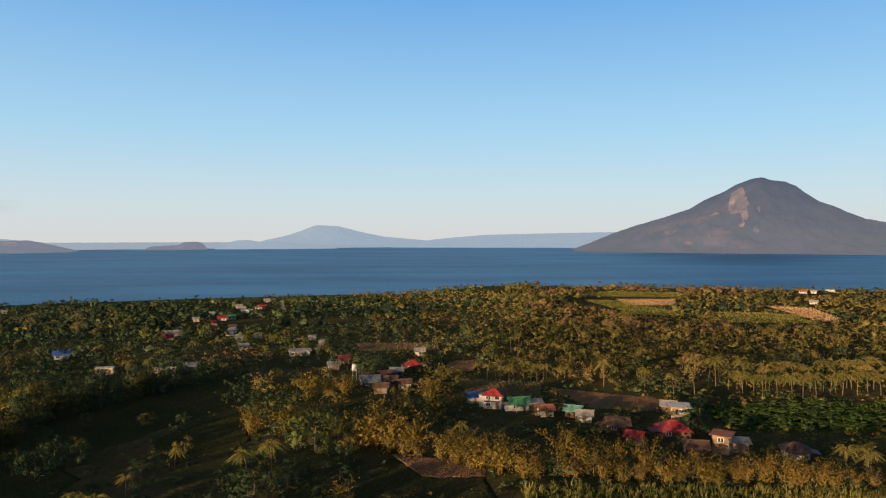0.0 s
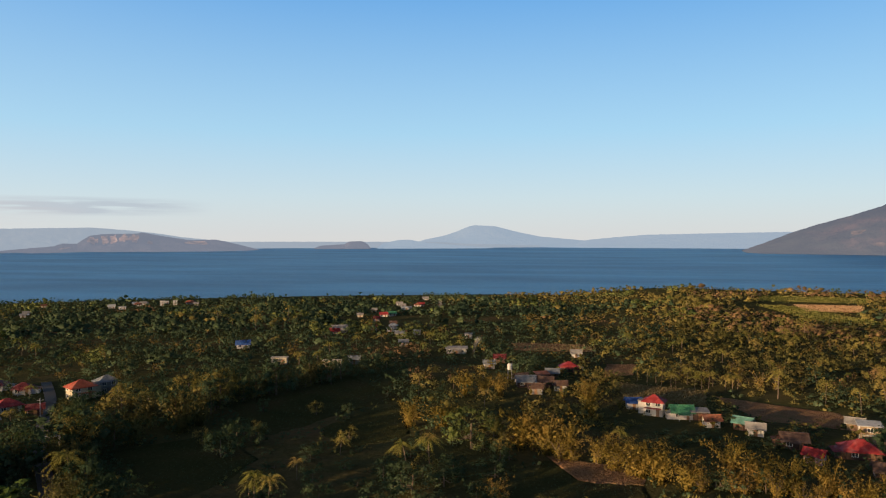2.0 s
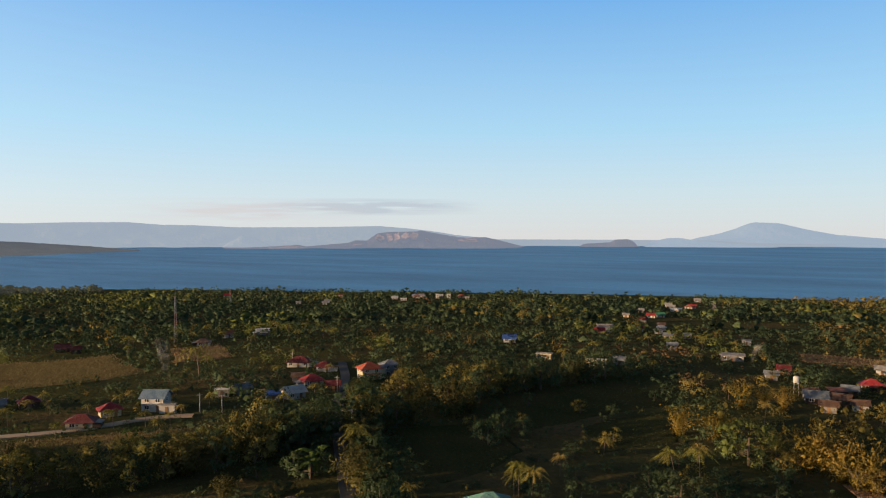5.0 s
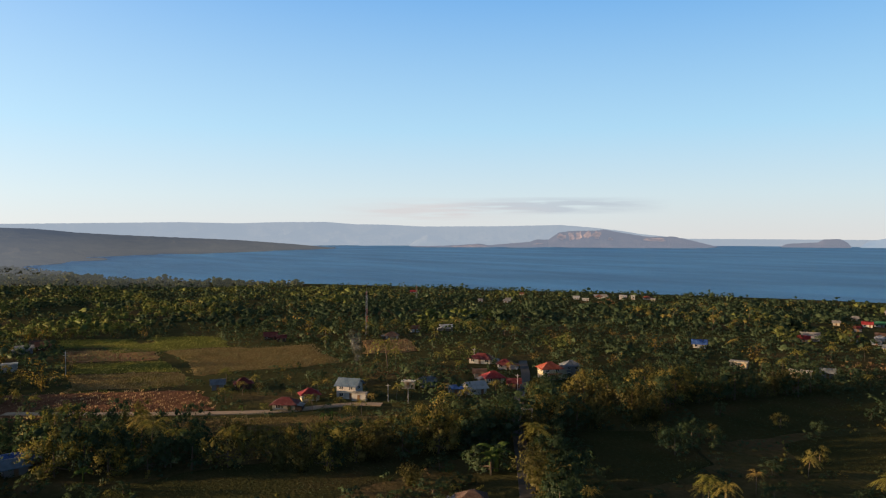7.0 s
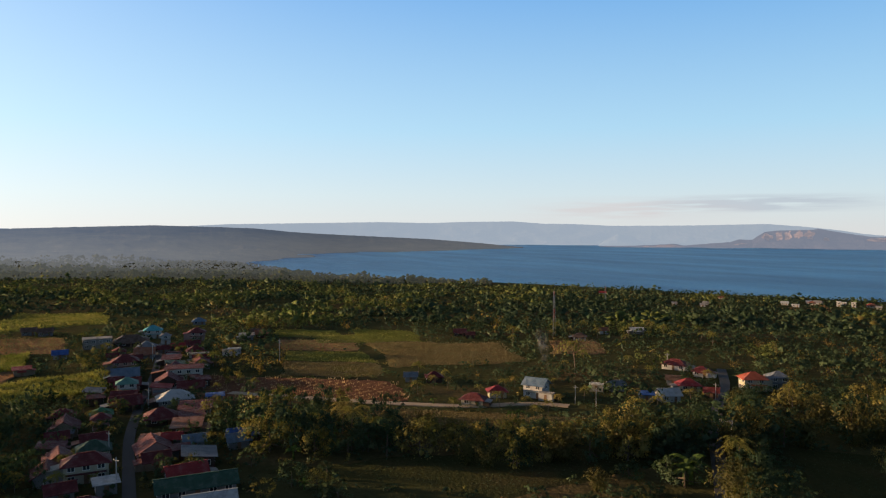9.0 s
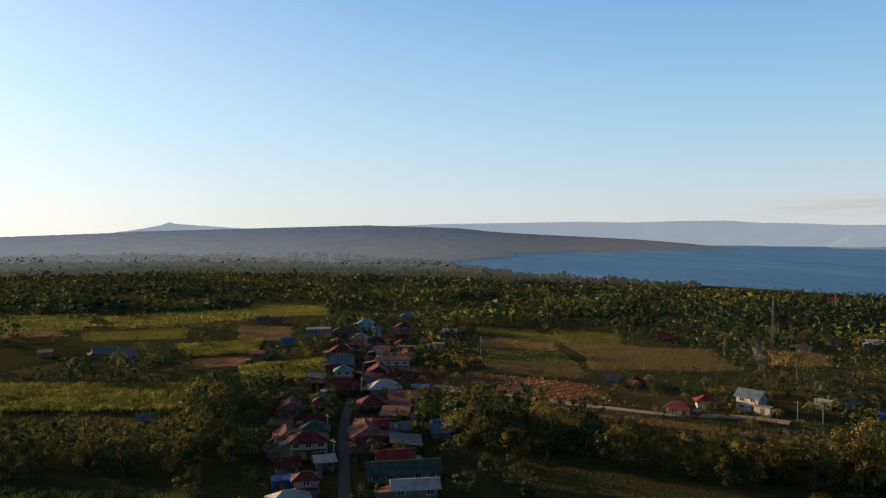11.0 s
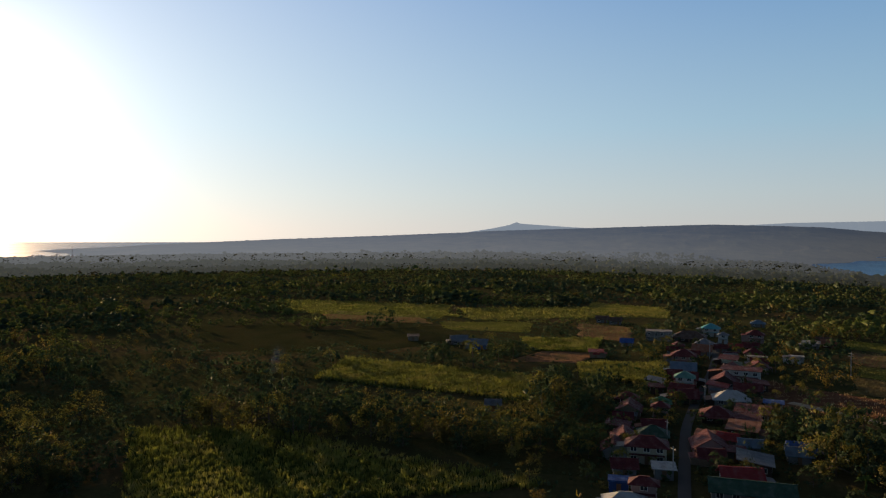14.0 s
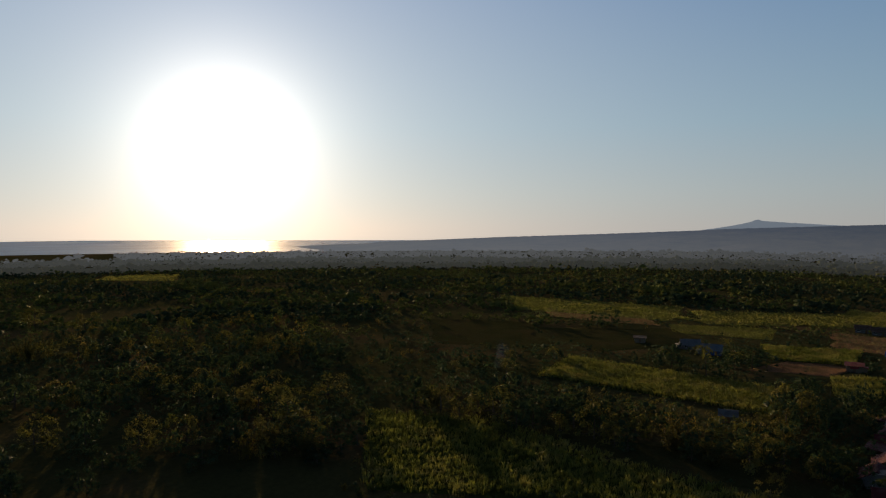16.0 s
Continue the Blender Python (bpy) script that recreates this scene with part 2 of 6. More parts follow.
RINGS = [0.0, 12, 26, 40] + [40 + 12 * i for i in range(1, 130)] + [1600 + 80 * i for i in range(1, 42)]
ground = new("ground", grid_mesh("ground", RINGS, [-180 + 1.0 * i for i in range(361)], on_land))
ground.data.materials.append(M_GROUND)
tagged(ground, "grassy farmland sloping gently down to the lake", "ground", kind="structure")

LAKE_Z = -24.0
m = Nodes("lake_water")
at = m.coords()
stretch = m.add("ShaderNodeMapping")
stretch.inputs["Scale"].default_value = (0.25, 1.0, 1.0)
m.link(at, stretch.inputs["Vector"])
m.base(m.ramp(m.noise(0.007, 5, 0.65, stretch.outputs[0]), (0.36, (0.015, 0.098, 0.25)), (0.64, (0.052, 0.205, 0.43))))
m.rough(0.4, 0.22)
m.bsdf.inputs["IOR"].default_value = 1.33
m.bump(m.noise(0.5, 6, 0.7, at), 0.9, 0.6)
me = bpy.data.meshes.new("lake")
me.from_pydata([(-4950, -4950, LAKE_Z), (4950, -4950, LAKE_Z), (4950, 4950, LAKE_Z), (-4950, 4950, LAKE_Z)], [], [(0, 1, 2, 3)])
lake = new("water", me)
me.materials.append(m.mat)
tagged(lake, "wide calm blue lake ruffled by a light breeze", "lake", kind="structure")


def between(pairs, v):
    if v <= pairs[0][0]:
        return pairs[0][1]
    for (a, p), (b, q) in zip(pairs, pairs[1:]):
        if v <= b:
            return p + (q - p) * (v - a) / (b - a)
    return pairs[-1][1]


PLACES = {}


def ridge(name, label, crest, near, far, mat, gully=0.12, step=0.12, base_z=-26.0, bulge=0.8, category="mountain"):
    """A range of hills: crest gives its height angle by heading, near and far the distances of its foot and of its crest."""
    n = int((crest[-1][0] - crest[0][0]) / step) + 1
    angles = [crest[0][0] + (crest[-1][0] - crest[0][0]) * i / (n - 1) for i in range(n)]
    foot = near if isinstance(near, tuple) else ((-999, near), (999, near))
    steps = 26
    level = base_z if isinstance(base_z, tuple) else ((-999, base_z), (999, base_z))

    def place(s, az):
        r0 = between(foot, az)
        r1 = far + 60 * noise.noise((az * 0.3, 1.7, 0))
        top = EYE_Z + r1 * math.tan(radians(between(crest, az))) + 1.5 * noise.noise((az * 2.5, far * 0.01, 3)) + 0.8 * noise.noise((az * 7, far * 0.01, 9))
        base_z = between(level, az)
        top = max(top, base_z + 1)
        if s <= 1:
            r = r0 + (r1 - r0) * s
            z = base_z + (top - base_z) * s ** (1 / bulge)
            a = radians(az)
            cut = noise.fractal((r * math.sin(a) * 0.004, r * math.cos(a) * 0.004, z * 0.002), 1.0, 2.1, 5)
            z -= abs(cut) * gully * (top - base_z) * 4 * s * (1 - s)
        else:
            r = r1 + (s - 1) * 300
            z = top + (base_z - top) * (s - 1)
        return (r * math.sin(radians(az)), r * math.cos(radians(az)), z)

    PLACES[name] = place
    ob = new(name, grid_mesh(name, [i / steps for i in range(steps + 1)] + [1.5, 2.0], angles, place))
    ob.data.materials.append(mat)
    return tagged(ob, label, category, kind="structure")


# each far range emits its own blue-grey as painted haze
M_FAR = distant("far_ridge_haze_glow", (0.025, 0.03, 0.035), (0.03, 0.035, 0.035), (0.04, 0.04, 0.04), 0.004, (0.45, 0.56, 0.70), 0.72)
M_RIM = distant("crater_rim_haze_glow", (0.025, 0.03, 0.03), (0.035, 0.04, 0.04), (0.045, 0.043, 0.04), 0.004, (0.47, 0.55, 0.66), 0.70)
M_ISLE = distant("island_haze_glow", (0.009, 0.010, 0.013), (0.015, 0.015, 0.018), (0.034, 0.029, 0.031), 0.012, (0.42, 0.47, 0.60), 0.46)
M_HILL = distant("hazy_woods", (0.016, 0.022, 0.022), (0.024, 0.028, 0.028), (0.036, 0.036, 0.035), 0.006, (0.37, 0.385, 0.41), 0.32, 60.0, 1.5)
M_CONE = distant("volcano_haze_glow", (0.010, 0.014, 0.013), (0.016, 0.017, 0.016), (0.04, 0.028, 0.026), 0.005, (0.42, 0.43, 0.50), 0.39, 300.0)

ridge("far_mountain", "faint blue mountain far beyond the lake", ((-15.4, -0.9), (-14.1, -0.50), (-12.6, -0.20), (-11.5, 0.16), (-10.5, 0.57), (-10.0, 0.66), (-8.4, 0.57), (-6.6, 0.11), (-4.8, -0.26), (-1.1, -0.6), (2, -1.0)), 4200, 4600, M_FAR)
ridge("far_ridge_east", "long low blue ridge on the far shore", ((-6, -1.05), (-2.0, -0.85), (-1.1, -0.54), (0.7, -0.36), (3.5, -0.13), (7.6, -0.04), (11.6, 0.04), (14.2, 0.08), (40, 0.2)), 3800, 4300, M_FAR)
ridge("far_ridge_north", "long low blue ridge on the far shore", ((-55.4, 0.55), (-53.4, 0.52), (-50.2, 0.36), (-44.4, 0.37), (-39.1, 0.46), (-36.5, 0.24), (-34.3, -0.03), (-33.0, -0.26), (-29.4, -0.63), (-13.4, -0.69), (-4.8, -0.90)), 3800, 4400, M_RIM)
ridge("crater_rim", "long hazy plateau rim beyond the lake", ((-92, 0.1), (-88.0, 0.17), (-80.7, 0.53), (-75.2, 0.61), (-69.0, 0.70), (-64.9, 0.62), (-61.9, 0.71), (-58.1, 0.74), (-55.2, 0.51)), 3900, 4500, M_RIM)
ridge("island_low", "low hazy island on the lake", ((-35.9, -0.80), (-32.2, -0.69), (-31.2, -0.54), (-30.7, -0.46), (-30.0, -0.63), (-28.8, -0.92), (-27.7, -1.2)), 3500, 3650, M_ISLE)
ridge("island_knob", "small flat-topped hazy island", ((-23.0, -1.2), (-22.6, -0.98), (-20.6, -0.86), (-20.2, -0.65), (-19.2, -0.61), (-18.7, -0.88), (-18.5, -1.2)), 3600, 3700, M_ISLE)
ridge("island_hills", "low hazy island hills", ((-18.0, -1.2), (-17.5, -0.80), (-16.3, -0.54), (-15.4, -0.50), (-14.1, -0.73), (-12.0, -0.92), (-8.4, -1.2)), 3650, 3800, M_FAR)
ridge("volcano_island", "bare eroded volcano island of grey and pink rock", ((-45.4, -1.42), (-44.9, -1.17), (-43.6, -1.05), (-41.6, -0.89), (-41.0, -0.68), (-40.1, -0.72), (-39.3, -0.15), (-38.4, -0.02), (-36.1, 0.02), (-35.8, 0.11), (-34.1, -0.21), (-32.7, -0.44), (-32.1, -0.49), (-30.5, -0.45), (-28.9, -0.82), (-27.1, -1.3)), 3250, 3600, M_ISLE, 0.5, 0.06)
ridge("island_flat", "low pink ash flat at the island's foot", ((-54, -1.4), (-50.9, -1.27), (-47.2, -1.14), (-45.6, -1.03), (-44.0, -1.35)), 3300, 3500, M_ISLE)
ridge("island_hump", "faint rounded hill with haze painted as glow", ((-51.6, -1.4), (-50.9, -0.82), (-49.8, -0.29), (-48.7, -0.51), (-48.0, -0.93), (-47.2, -1.4)), 3700, 3800, M_RIM)
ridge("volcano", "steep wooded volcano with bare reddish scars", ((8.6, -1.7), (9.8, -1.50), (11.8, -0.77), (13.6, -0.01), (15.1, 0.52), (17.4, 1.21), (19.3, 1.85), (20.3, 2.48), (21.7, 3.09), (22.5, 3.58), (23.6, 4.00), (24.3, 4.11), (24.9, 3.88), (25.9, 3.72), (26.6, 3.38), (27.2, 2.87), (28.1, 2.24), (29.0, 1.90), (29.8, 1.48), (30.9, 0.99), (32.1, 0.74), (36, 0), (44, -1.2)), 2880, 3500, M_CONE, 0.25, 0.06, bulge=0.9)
M_SCAR = distant("bare_rock_haze_glow", (0.035, 0.028, 0.027), (0.08, 0.058, 0.055), (0.15, 0.108, 0.10), 0.02, (0.42, 0.44, 0.52), 0.33)


def scar(az, s, half_az, half_s, host="volcano", mat=None):
    """A bare rocky patch on a mountain's flank, with a ragged outline."""
    place, n, pts = PLACES[host], 14, []
    for i in range(n + 1):
        for j in range(n + 1):
            u, v = 2 * i / n - 1, 2 * j / n - 1
            k = 0.85 + 0.5 * noise.noise((u * 1.7 + az, v * 1.7, s * 9))
            f = max(abs(u), abs(v)) / max(0.001, math.hypot(u, v)) * k
            x, y, z = place(s + half_s * v * f, az + half_az * u * f)
            pts.append((x * 0.998, y * 0.998, z + 1.5))
    faces = [(i * (n + 1) + j, i * (n + 1) + j + 1, (i + 1) * (n + 1) + j + 1, (i + 1) * (n + 1) + j) for i in range(n) for j in range(n)]
    me = bpy.data.meshes.new("rock_scar")
    me.from_pydata(pts, [], faces)
    me.materials.append(mat or M_SCAR)
    ob = new("rock_scar", me)
    ob.parent = bpy.data.objects[host]


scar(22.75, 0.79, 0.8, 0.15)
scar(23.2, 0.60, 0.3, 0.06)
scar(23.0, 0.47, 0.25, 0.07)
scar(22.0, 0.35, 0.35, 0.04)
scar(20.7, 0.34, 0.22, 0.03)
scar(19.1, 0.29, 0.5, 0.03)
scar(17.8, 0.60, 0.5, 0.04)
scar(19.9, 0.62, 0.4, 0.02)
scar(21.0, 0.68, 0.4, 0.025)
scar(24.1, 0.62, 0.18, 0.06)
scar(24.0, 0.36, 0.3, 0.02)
M_CLIFF = distant("ash_cliff_haze_glow", (0.07, 0.055, 0.055), (0.17, 0.125, 0.12), (0.26, 0.20, 0.19), 0.03, (0.44, 0.45, 0.54), 0.45)
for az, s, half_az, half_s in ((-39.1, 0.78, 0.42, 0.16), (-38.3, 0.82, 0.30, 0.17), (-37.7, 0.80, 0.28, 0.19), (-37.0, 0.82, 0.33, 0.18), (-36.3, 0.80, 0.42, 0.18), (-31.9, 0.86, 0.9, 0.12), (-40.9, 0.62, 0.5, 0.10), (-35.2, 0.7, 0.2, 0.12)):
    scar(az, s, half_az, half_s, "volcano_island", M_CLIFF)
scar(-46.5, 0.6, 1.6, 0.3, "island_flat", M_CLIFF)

# hills carry haze as emission, strongest at the foot and sunward
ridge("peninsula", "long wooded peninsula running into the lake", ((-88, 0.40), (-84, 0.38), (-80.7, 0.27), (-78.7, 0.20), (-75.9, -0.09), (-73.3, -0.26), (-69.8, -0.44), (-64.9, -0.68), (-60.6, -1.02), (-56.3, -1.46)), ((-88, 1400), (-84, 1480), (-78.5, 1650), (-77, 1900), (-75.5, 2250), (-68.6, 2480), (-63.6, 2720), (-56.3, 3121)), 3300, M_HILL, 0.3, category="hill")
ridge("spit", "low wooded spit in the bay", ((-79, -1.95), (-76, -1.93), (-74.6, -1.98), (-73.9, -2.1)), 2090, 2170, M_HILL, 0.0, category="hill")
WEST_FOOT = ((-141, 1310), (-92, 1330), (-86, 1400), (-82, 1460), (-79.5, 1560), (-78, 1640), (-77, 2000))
ridge("western_hills", "broad wooded hills with haze painted as glow", ((-147.0, -2.6), (-143.5, -1.95), (-141.0, -1.68), (-139.3, -1.56), (-135.4, -1.27), (-131.8, -1.15), (-126.7, -0.90), (-120.2, -0.65), (-112.5, -0.41), (-105.2, -0.14), (-103.5, -0.03), (-95.3, 0.19), (-92.6, 0.27), (-86.2, 0.44), (-81.3, 0.30), (-79.6, 0.22)), WEST_FOOT, 3200, M_HILL, 0.3, base_z=((-141, -70), (-134, -34), (-130, -7), (-92, -7), (-84, -20), (-79, -26)), category="hill")
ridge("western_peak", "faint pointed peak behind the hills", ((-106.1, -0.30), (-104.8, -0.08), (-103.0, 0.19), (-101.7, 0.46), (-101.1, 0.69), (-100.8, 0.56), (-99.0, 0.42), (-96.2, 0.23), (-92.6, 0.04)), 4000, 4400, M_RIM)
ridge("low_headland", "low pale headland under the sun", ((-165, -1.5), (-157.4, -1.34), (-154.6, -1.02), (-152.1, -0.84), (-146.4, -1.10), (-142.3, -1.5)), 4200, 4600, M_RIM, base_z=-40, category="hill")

# ---- beach ----
M_SAND = soil("beach_sand", (0.40, 0.36, 0.30), (0.50, 0.46, 0.40), (0.58, 0.54, 0.48), 0.02, 0.4, 0.2)


def beach_at(s, az):
    r = shore(az) - 6 + 14 * s + 4 * noise.noise((az * 0.7, 0, 0))
    return (r * math.sin(radians(az)), r * math.cos(radians(az)), -22.6 - 1.5 * s)


beach = new("beach", grid_mesh("beach", [0, 0.5, 1], [-74 + 0.25 * i for i in range(460)], beach_at))
beach.data.materials.append(M_SAND)
tagged(beach, "narrow pale sand beach along the lake", "beach", kind="structure")

# ---- helpers for things ----


def part(name, bm, material, parent, label=""):
    """Links a bmesh as one mesh object under a thing or a part."""
    me = bpy.data.meshes.new(name)
    bm.to_mesh(me)
    bm.free()
    return mesh_part(name, me, material, parent, label)


def mesh_part(name, me, material, parent, label="", at=None):
    if material and not me.materials:
        me.materials.append(material)
    ob = new(name, me)
    ob.parent = parent
    if at:
        ob.matrix_basis = at
    if label:
        ob["label"] = label
    return ob


def pydata(name, pts, faces, material=None, smooth_shade=False):
    me = bpy.data.meshes.new(name)
    me.from_pydata(pts, [], faces)
    if material:
        me.materials.append(material)
    if smooth_shade:
        me.polygons.foreach_set("use_smooth", [True] * len(faces))
    return me


def box_mesh(name, w, d, h, material=None, z0=0.0):
    x, y = w / 2, d / 2
    pts = [(-x, -y, z0), (x, -y, z0), (x, y, z0), (-x, y, z0), (-x, -y, z0 + h), (x, -y, z0 + h), (x, y, z0 + h), (-x, y, z0 + h)]
    return pydata(name, pts, [(3, 2, 1, 0), (4, 5, 6, 7), (0, 1, 5, 4), (1, 2, 6, 5), (2, 3, 7, 6), (3, 0, 4, 7)], material)


# ---- fields and roads ----
CLEAR, STRIPS, HOMES = [], [], []


def field(kind, a, b, c, d):
    n = 24
    pts = []
    for i in range(n + 1):
        for j in range(n + 1):
            u, v = i / n, j / n
            x = (a[0] * (1 - u) + b[0] * u) * (1 - v) + (d[0] * (1 - u) + c[0] * u) * v
            y = (a[1] * (1 - u) + b[1] * u) * (1 - v) + (d[1] * (1 - u) + c[1] * u) * v
            if i in (0, n) or j in (0, n):
                x, y = x + 5 * noise.noise((x * 0.06, y * 0.06, 2)) + 2 * noise.noise((x * 0.3, y * 0.3, 5)), y + 5 * noise.noise((x * 0.06, y * 0.06, 7)) + 2 * noise.noise((x * 0.3, y * 0.3, 9))
            z = height(x, y) + 0.05 + 0.004 * len(CLEAR)
            if kind == "ploughed":
                z += 0.1 * (j % 2)
            if i in (0, n) or j in (0, n):
                z = height(x, y) - 0.05
            pts.append((x, y, z))
    faces = [(i * (n + 1) + j, i * (n + 1) + j + 1, (i + 1) * (n + 1) + j + 1, (i + 1) * (n + 1) + j) for i in range(n) for j in range(n)]
    ob = new("field", pydata("field", pts, faces, FIELD_MATS[kind], True))
    words = {"dry": "dry straw-coloured grass field", "dark": "green pasture with shade painted in", "green": "bright green crop field", "brown": "bare reddish-brown soil field",
             "crop": "low green banana plot", "cane": "light green sugar cane field", "ploughed": "ploughed brown field with straw rows"}
    tagged(ob, words[kind] + " among trees", "field", group="fields", kind="structure")
    CLEAR.append((kind, a, b, c, d))


def road(name, width, pts):
    fine = []
    for (x0, y0), (x1, y1) in zip(pts, pts[1:]):
        k = max(2, int(math.hypot(x1 - x0, y1 - y0) / 5))
        fine += [(x0 + (x1 - x0) * i / k, y0 + (y1 - y0) * i / k) for i in range(k)]
    fine.append(pts[-1])
    for _ in range(4):
        fine = [fine[0]] + [((p[0] + 2 * q[0] + r[0]) / 4, (p[1] + 2 * q[1] + r[1]) / 4) for p, q, r in zip(fine, fine[1:], fine[2:])] + [fine[-1]]
    vs = []
    for i, (x, y) in enumerate(fine):
        p, q = fine[max(0, i - 1)], fine[min(len(fine) - 1, i + 1)]
        d = Vector((q[0] - p[0], q[1] - p[1])).normalized()
        for s in (-1, 1):
            px, py = x - s * d.y * width / 2, y + s * d.x * width / 2
            vs.append((px, py, height(px, py) + 0.3))
        STRIPS.append((x, y, width / 2 + (3.0 if name == "lane" else 1.0)))
    n = len(fine)
    low = [(x, y, z - 0.3) for x, y, z in vs]
    faces = [(2 * i, 2 * i + 2, 2 * i + 3, 2 * i + 1) for i in range(n - 1)]
    faces += [(2 * i, 2 * n + 2 * i, 2 * n + 2 * i + 2, 2 * i + 2) for i in range(n - 1)] + [(2 * i + 1, 2 * i + 3, 2 * n + 2 * i + 3, 2 * n + 2 * i + 1) for i in range(n - 1)]
    ob = new("road", pydata(name, vs + low, faces, M_DIRT if name == "dirt_road" else M_ASPHALT))
    tagged(ob, {"dirt_road": "pale unpaved farm track", "lane": "narrow shaded concrete lane between trees"}.get(name, "grey concrete village street between houses"), "road", kind="structure")


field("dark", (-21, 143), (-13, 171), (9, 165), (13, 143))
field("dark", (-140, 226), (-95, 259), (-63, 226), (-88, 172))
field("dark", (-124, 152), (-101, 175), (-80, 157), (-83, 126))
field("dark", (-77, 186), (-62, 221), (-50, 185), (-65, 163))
field("green", (157, 765), (253, 749), (229, 677), (136, 690))
field("brown", (161, 653), (216, 655), (193, 583), (152, 582))
field("green", (127, 645), (155, 632), (185, 483), (137, 506))
field("brown", (267, 588), (296, 562), (263, 457), (244, 456))
field("green", (199, 526), (253, 511), (237, 449), (182, 447))
field("brown", (37, 251), (73, 234), (66, 214), (44, 221))
field("dry", (3, 268), (36, 258), (33, 236), (9, 235))
field("crop", (79, 223), (145, 225), (123, 192), (81, 195))
field("brown", (2, 304), (14, 305), (13, 280), (2, 275))
field("brown", (-46, 358), (-7, 359), (-2, 335), (-40, 331))
field("brown", (-295, 205), (-285, 226), (-248, 205), (-258, 181))
field("green", (-399, 89), (-380, 121), (-349, 114), (-368, 82))
field("green", (-383, 131), (-359, 158), (-318, 146), (-334, 114))
field("brown", (-358, 83), (-337, 117), (-306, 108), (-325, 76))
field("dry", (-330, 118), (-317, 149), (-258, 156), (-295, 114))
field("green", (-321, 76), (-302, 107), (-274, 105), (-297, 70))
field("dry", (-296, 70), (-273, 105), (-247, 96), (-265, 62))
field("ploughed", (-282, 34), (-238, 97), (-205, 90), (-240, 29))
field("dry", (-209, 73), (-166, 128), (-156, 119), (-186, 66))
field("dark", (-163, 30), (-149, 100), (-124, 125), (-123, 74))
field("cane", (-160, -141), (-172, -107), (-150, -21), (-110, -98))
field("dark", (-179, -138), (-174, -11), (-158, -16), (-154, -91))
field("cane", (-275, -128), (-262, -46), (-223, -39), (-235, -122))
field("cane", (-351, -67), (-363, -27), (-320, -27), (-318, -56))
field("cane", (-292, -32), (-304, 2), (-264, 3), (-260, -27))
field("green", (-552, -49), (-529, 5), (-482, 2), (-494, -46))
field("green", (-491, -287), (-471, -168), (-409, -72), (-446, -159))
field("brown", (-437, -222), (-429, -149), (-394, -127), (-398, -199))
field("green", (-406, -128), (-417, -73), (-375, -66), (-373, -114))
field("green", (-459, -805), (-517, -756), (-446, -662), (-400, -746))
field("dark", (-346, -259), (-369, -200), (-289, -142), (-274, -196))
field("brown", (-297, 20), (-269, 37), (-245, 36), (-244, 20))
field("brown", (-423, -45), (-413, -14), (-361, -14), (-365, -39))
field("green", (-536, -50), (-510, 9), (-462, 5), (-480, -51))
field("cane", (17, 151), (95, 148), (83, 129), (16, 129))
field("brown", (-319, -51), (-326, -20), (-294, -32), (-293, -61))
field("green", (-505, -291), (-500, -145), (-417, -129), (-420, -233))
field("green", (-482, -138), (-536, 6), (-474, 5), (-416, -110))
field("dark", (-349, -187), (-389, -116), (-346, -92), (-295, -123))
field("brown", (-14, 174), (6, 170), (10, 157), (-5, 157))
field("dry", (-319, 124), (-300, 179), (-247, 161), (-264, 105))
field("green", (-362, 103), (-357, 129), (-325, 129), (-336, 96))
road("village_street", 2.7, ((-115, 5), (-144, 5), (-175, 6), (-203, 7), (-235, 11), (-279, 18), (-311, 22), (-361, 27), (-393, 33)))
road("dirt_road", 3.6, ((-245, 40), (-224, 64), (-213, 76), (-200, 93), (-190, 106), (-189, 125), (-179, 132)))
road("lane", 3.4, ((-82, 93), (-96, 108), (-118, 130), (-136, 148), (-159, 174), (-177, 198), (-200, 221)))

# ---- houses ----
COLOURS = {
    "red": (0.34, 0.035, 0.04), "maroon": (0.14, 0.022, 0.028), "orange": (0.42, 0.09, 0.045), "rust": (0.30, 0.12, 0.07), "brown": (0.13, 0.08, 0.06), "green": (0.05, 0.22, 0.12),
    "darkgreen": (0.035, 0.10, 0.07), "teal": (0.13, 0.32, 0.28), "cyan": (0.10, 0.45, 0.52), "blue": (0.05, 0.14, 0.45), "paleblue": (0.38, 0.50, 0.62), "slateblue": (0.14, 0.22, 0.32),
    "slate": (0.20, 0.23, 0.27), "grey": (0.34, 0.33, 0.32), "tin": (0.55, 0.58, 0.60), "white": (0.78, 0.77, 0.74), "cream": (0.72, 0.64, 0.48), "pink": (0.58, 0.38, 0.34), "tan": (0.45, 0.33, 0.22),
}
SAID = {"rust": "rusty brown", "darkgreen": "dark green", "paleblue": "pale blue", "slateblue": "slate-blue", "slate": "dark grey", "tin": "bare tin", "cyan": "bright turquoise"}
WALL_M, ROOF_M = {}, {}


def wall_mat(c):
    if c not in WALL_M:
        WALL_M[c] = plain("wall_" + c, tuple(v * 0.45 for v in COLOURS[c]), 0.9, 0.45, 0.5)
    return WALL_M[c]


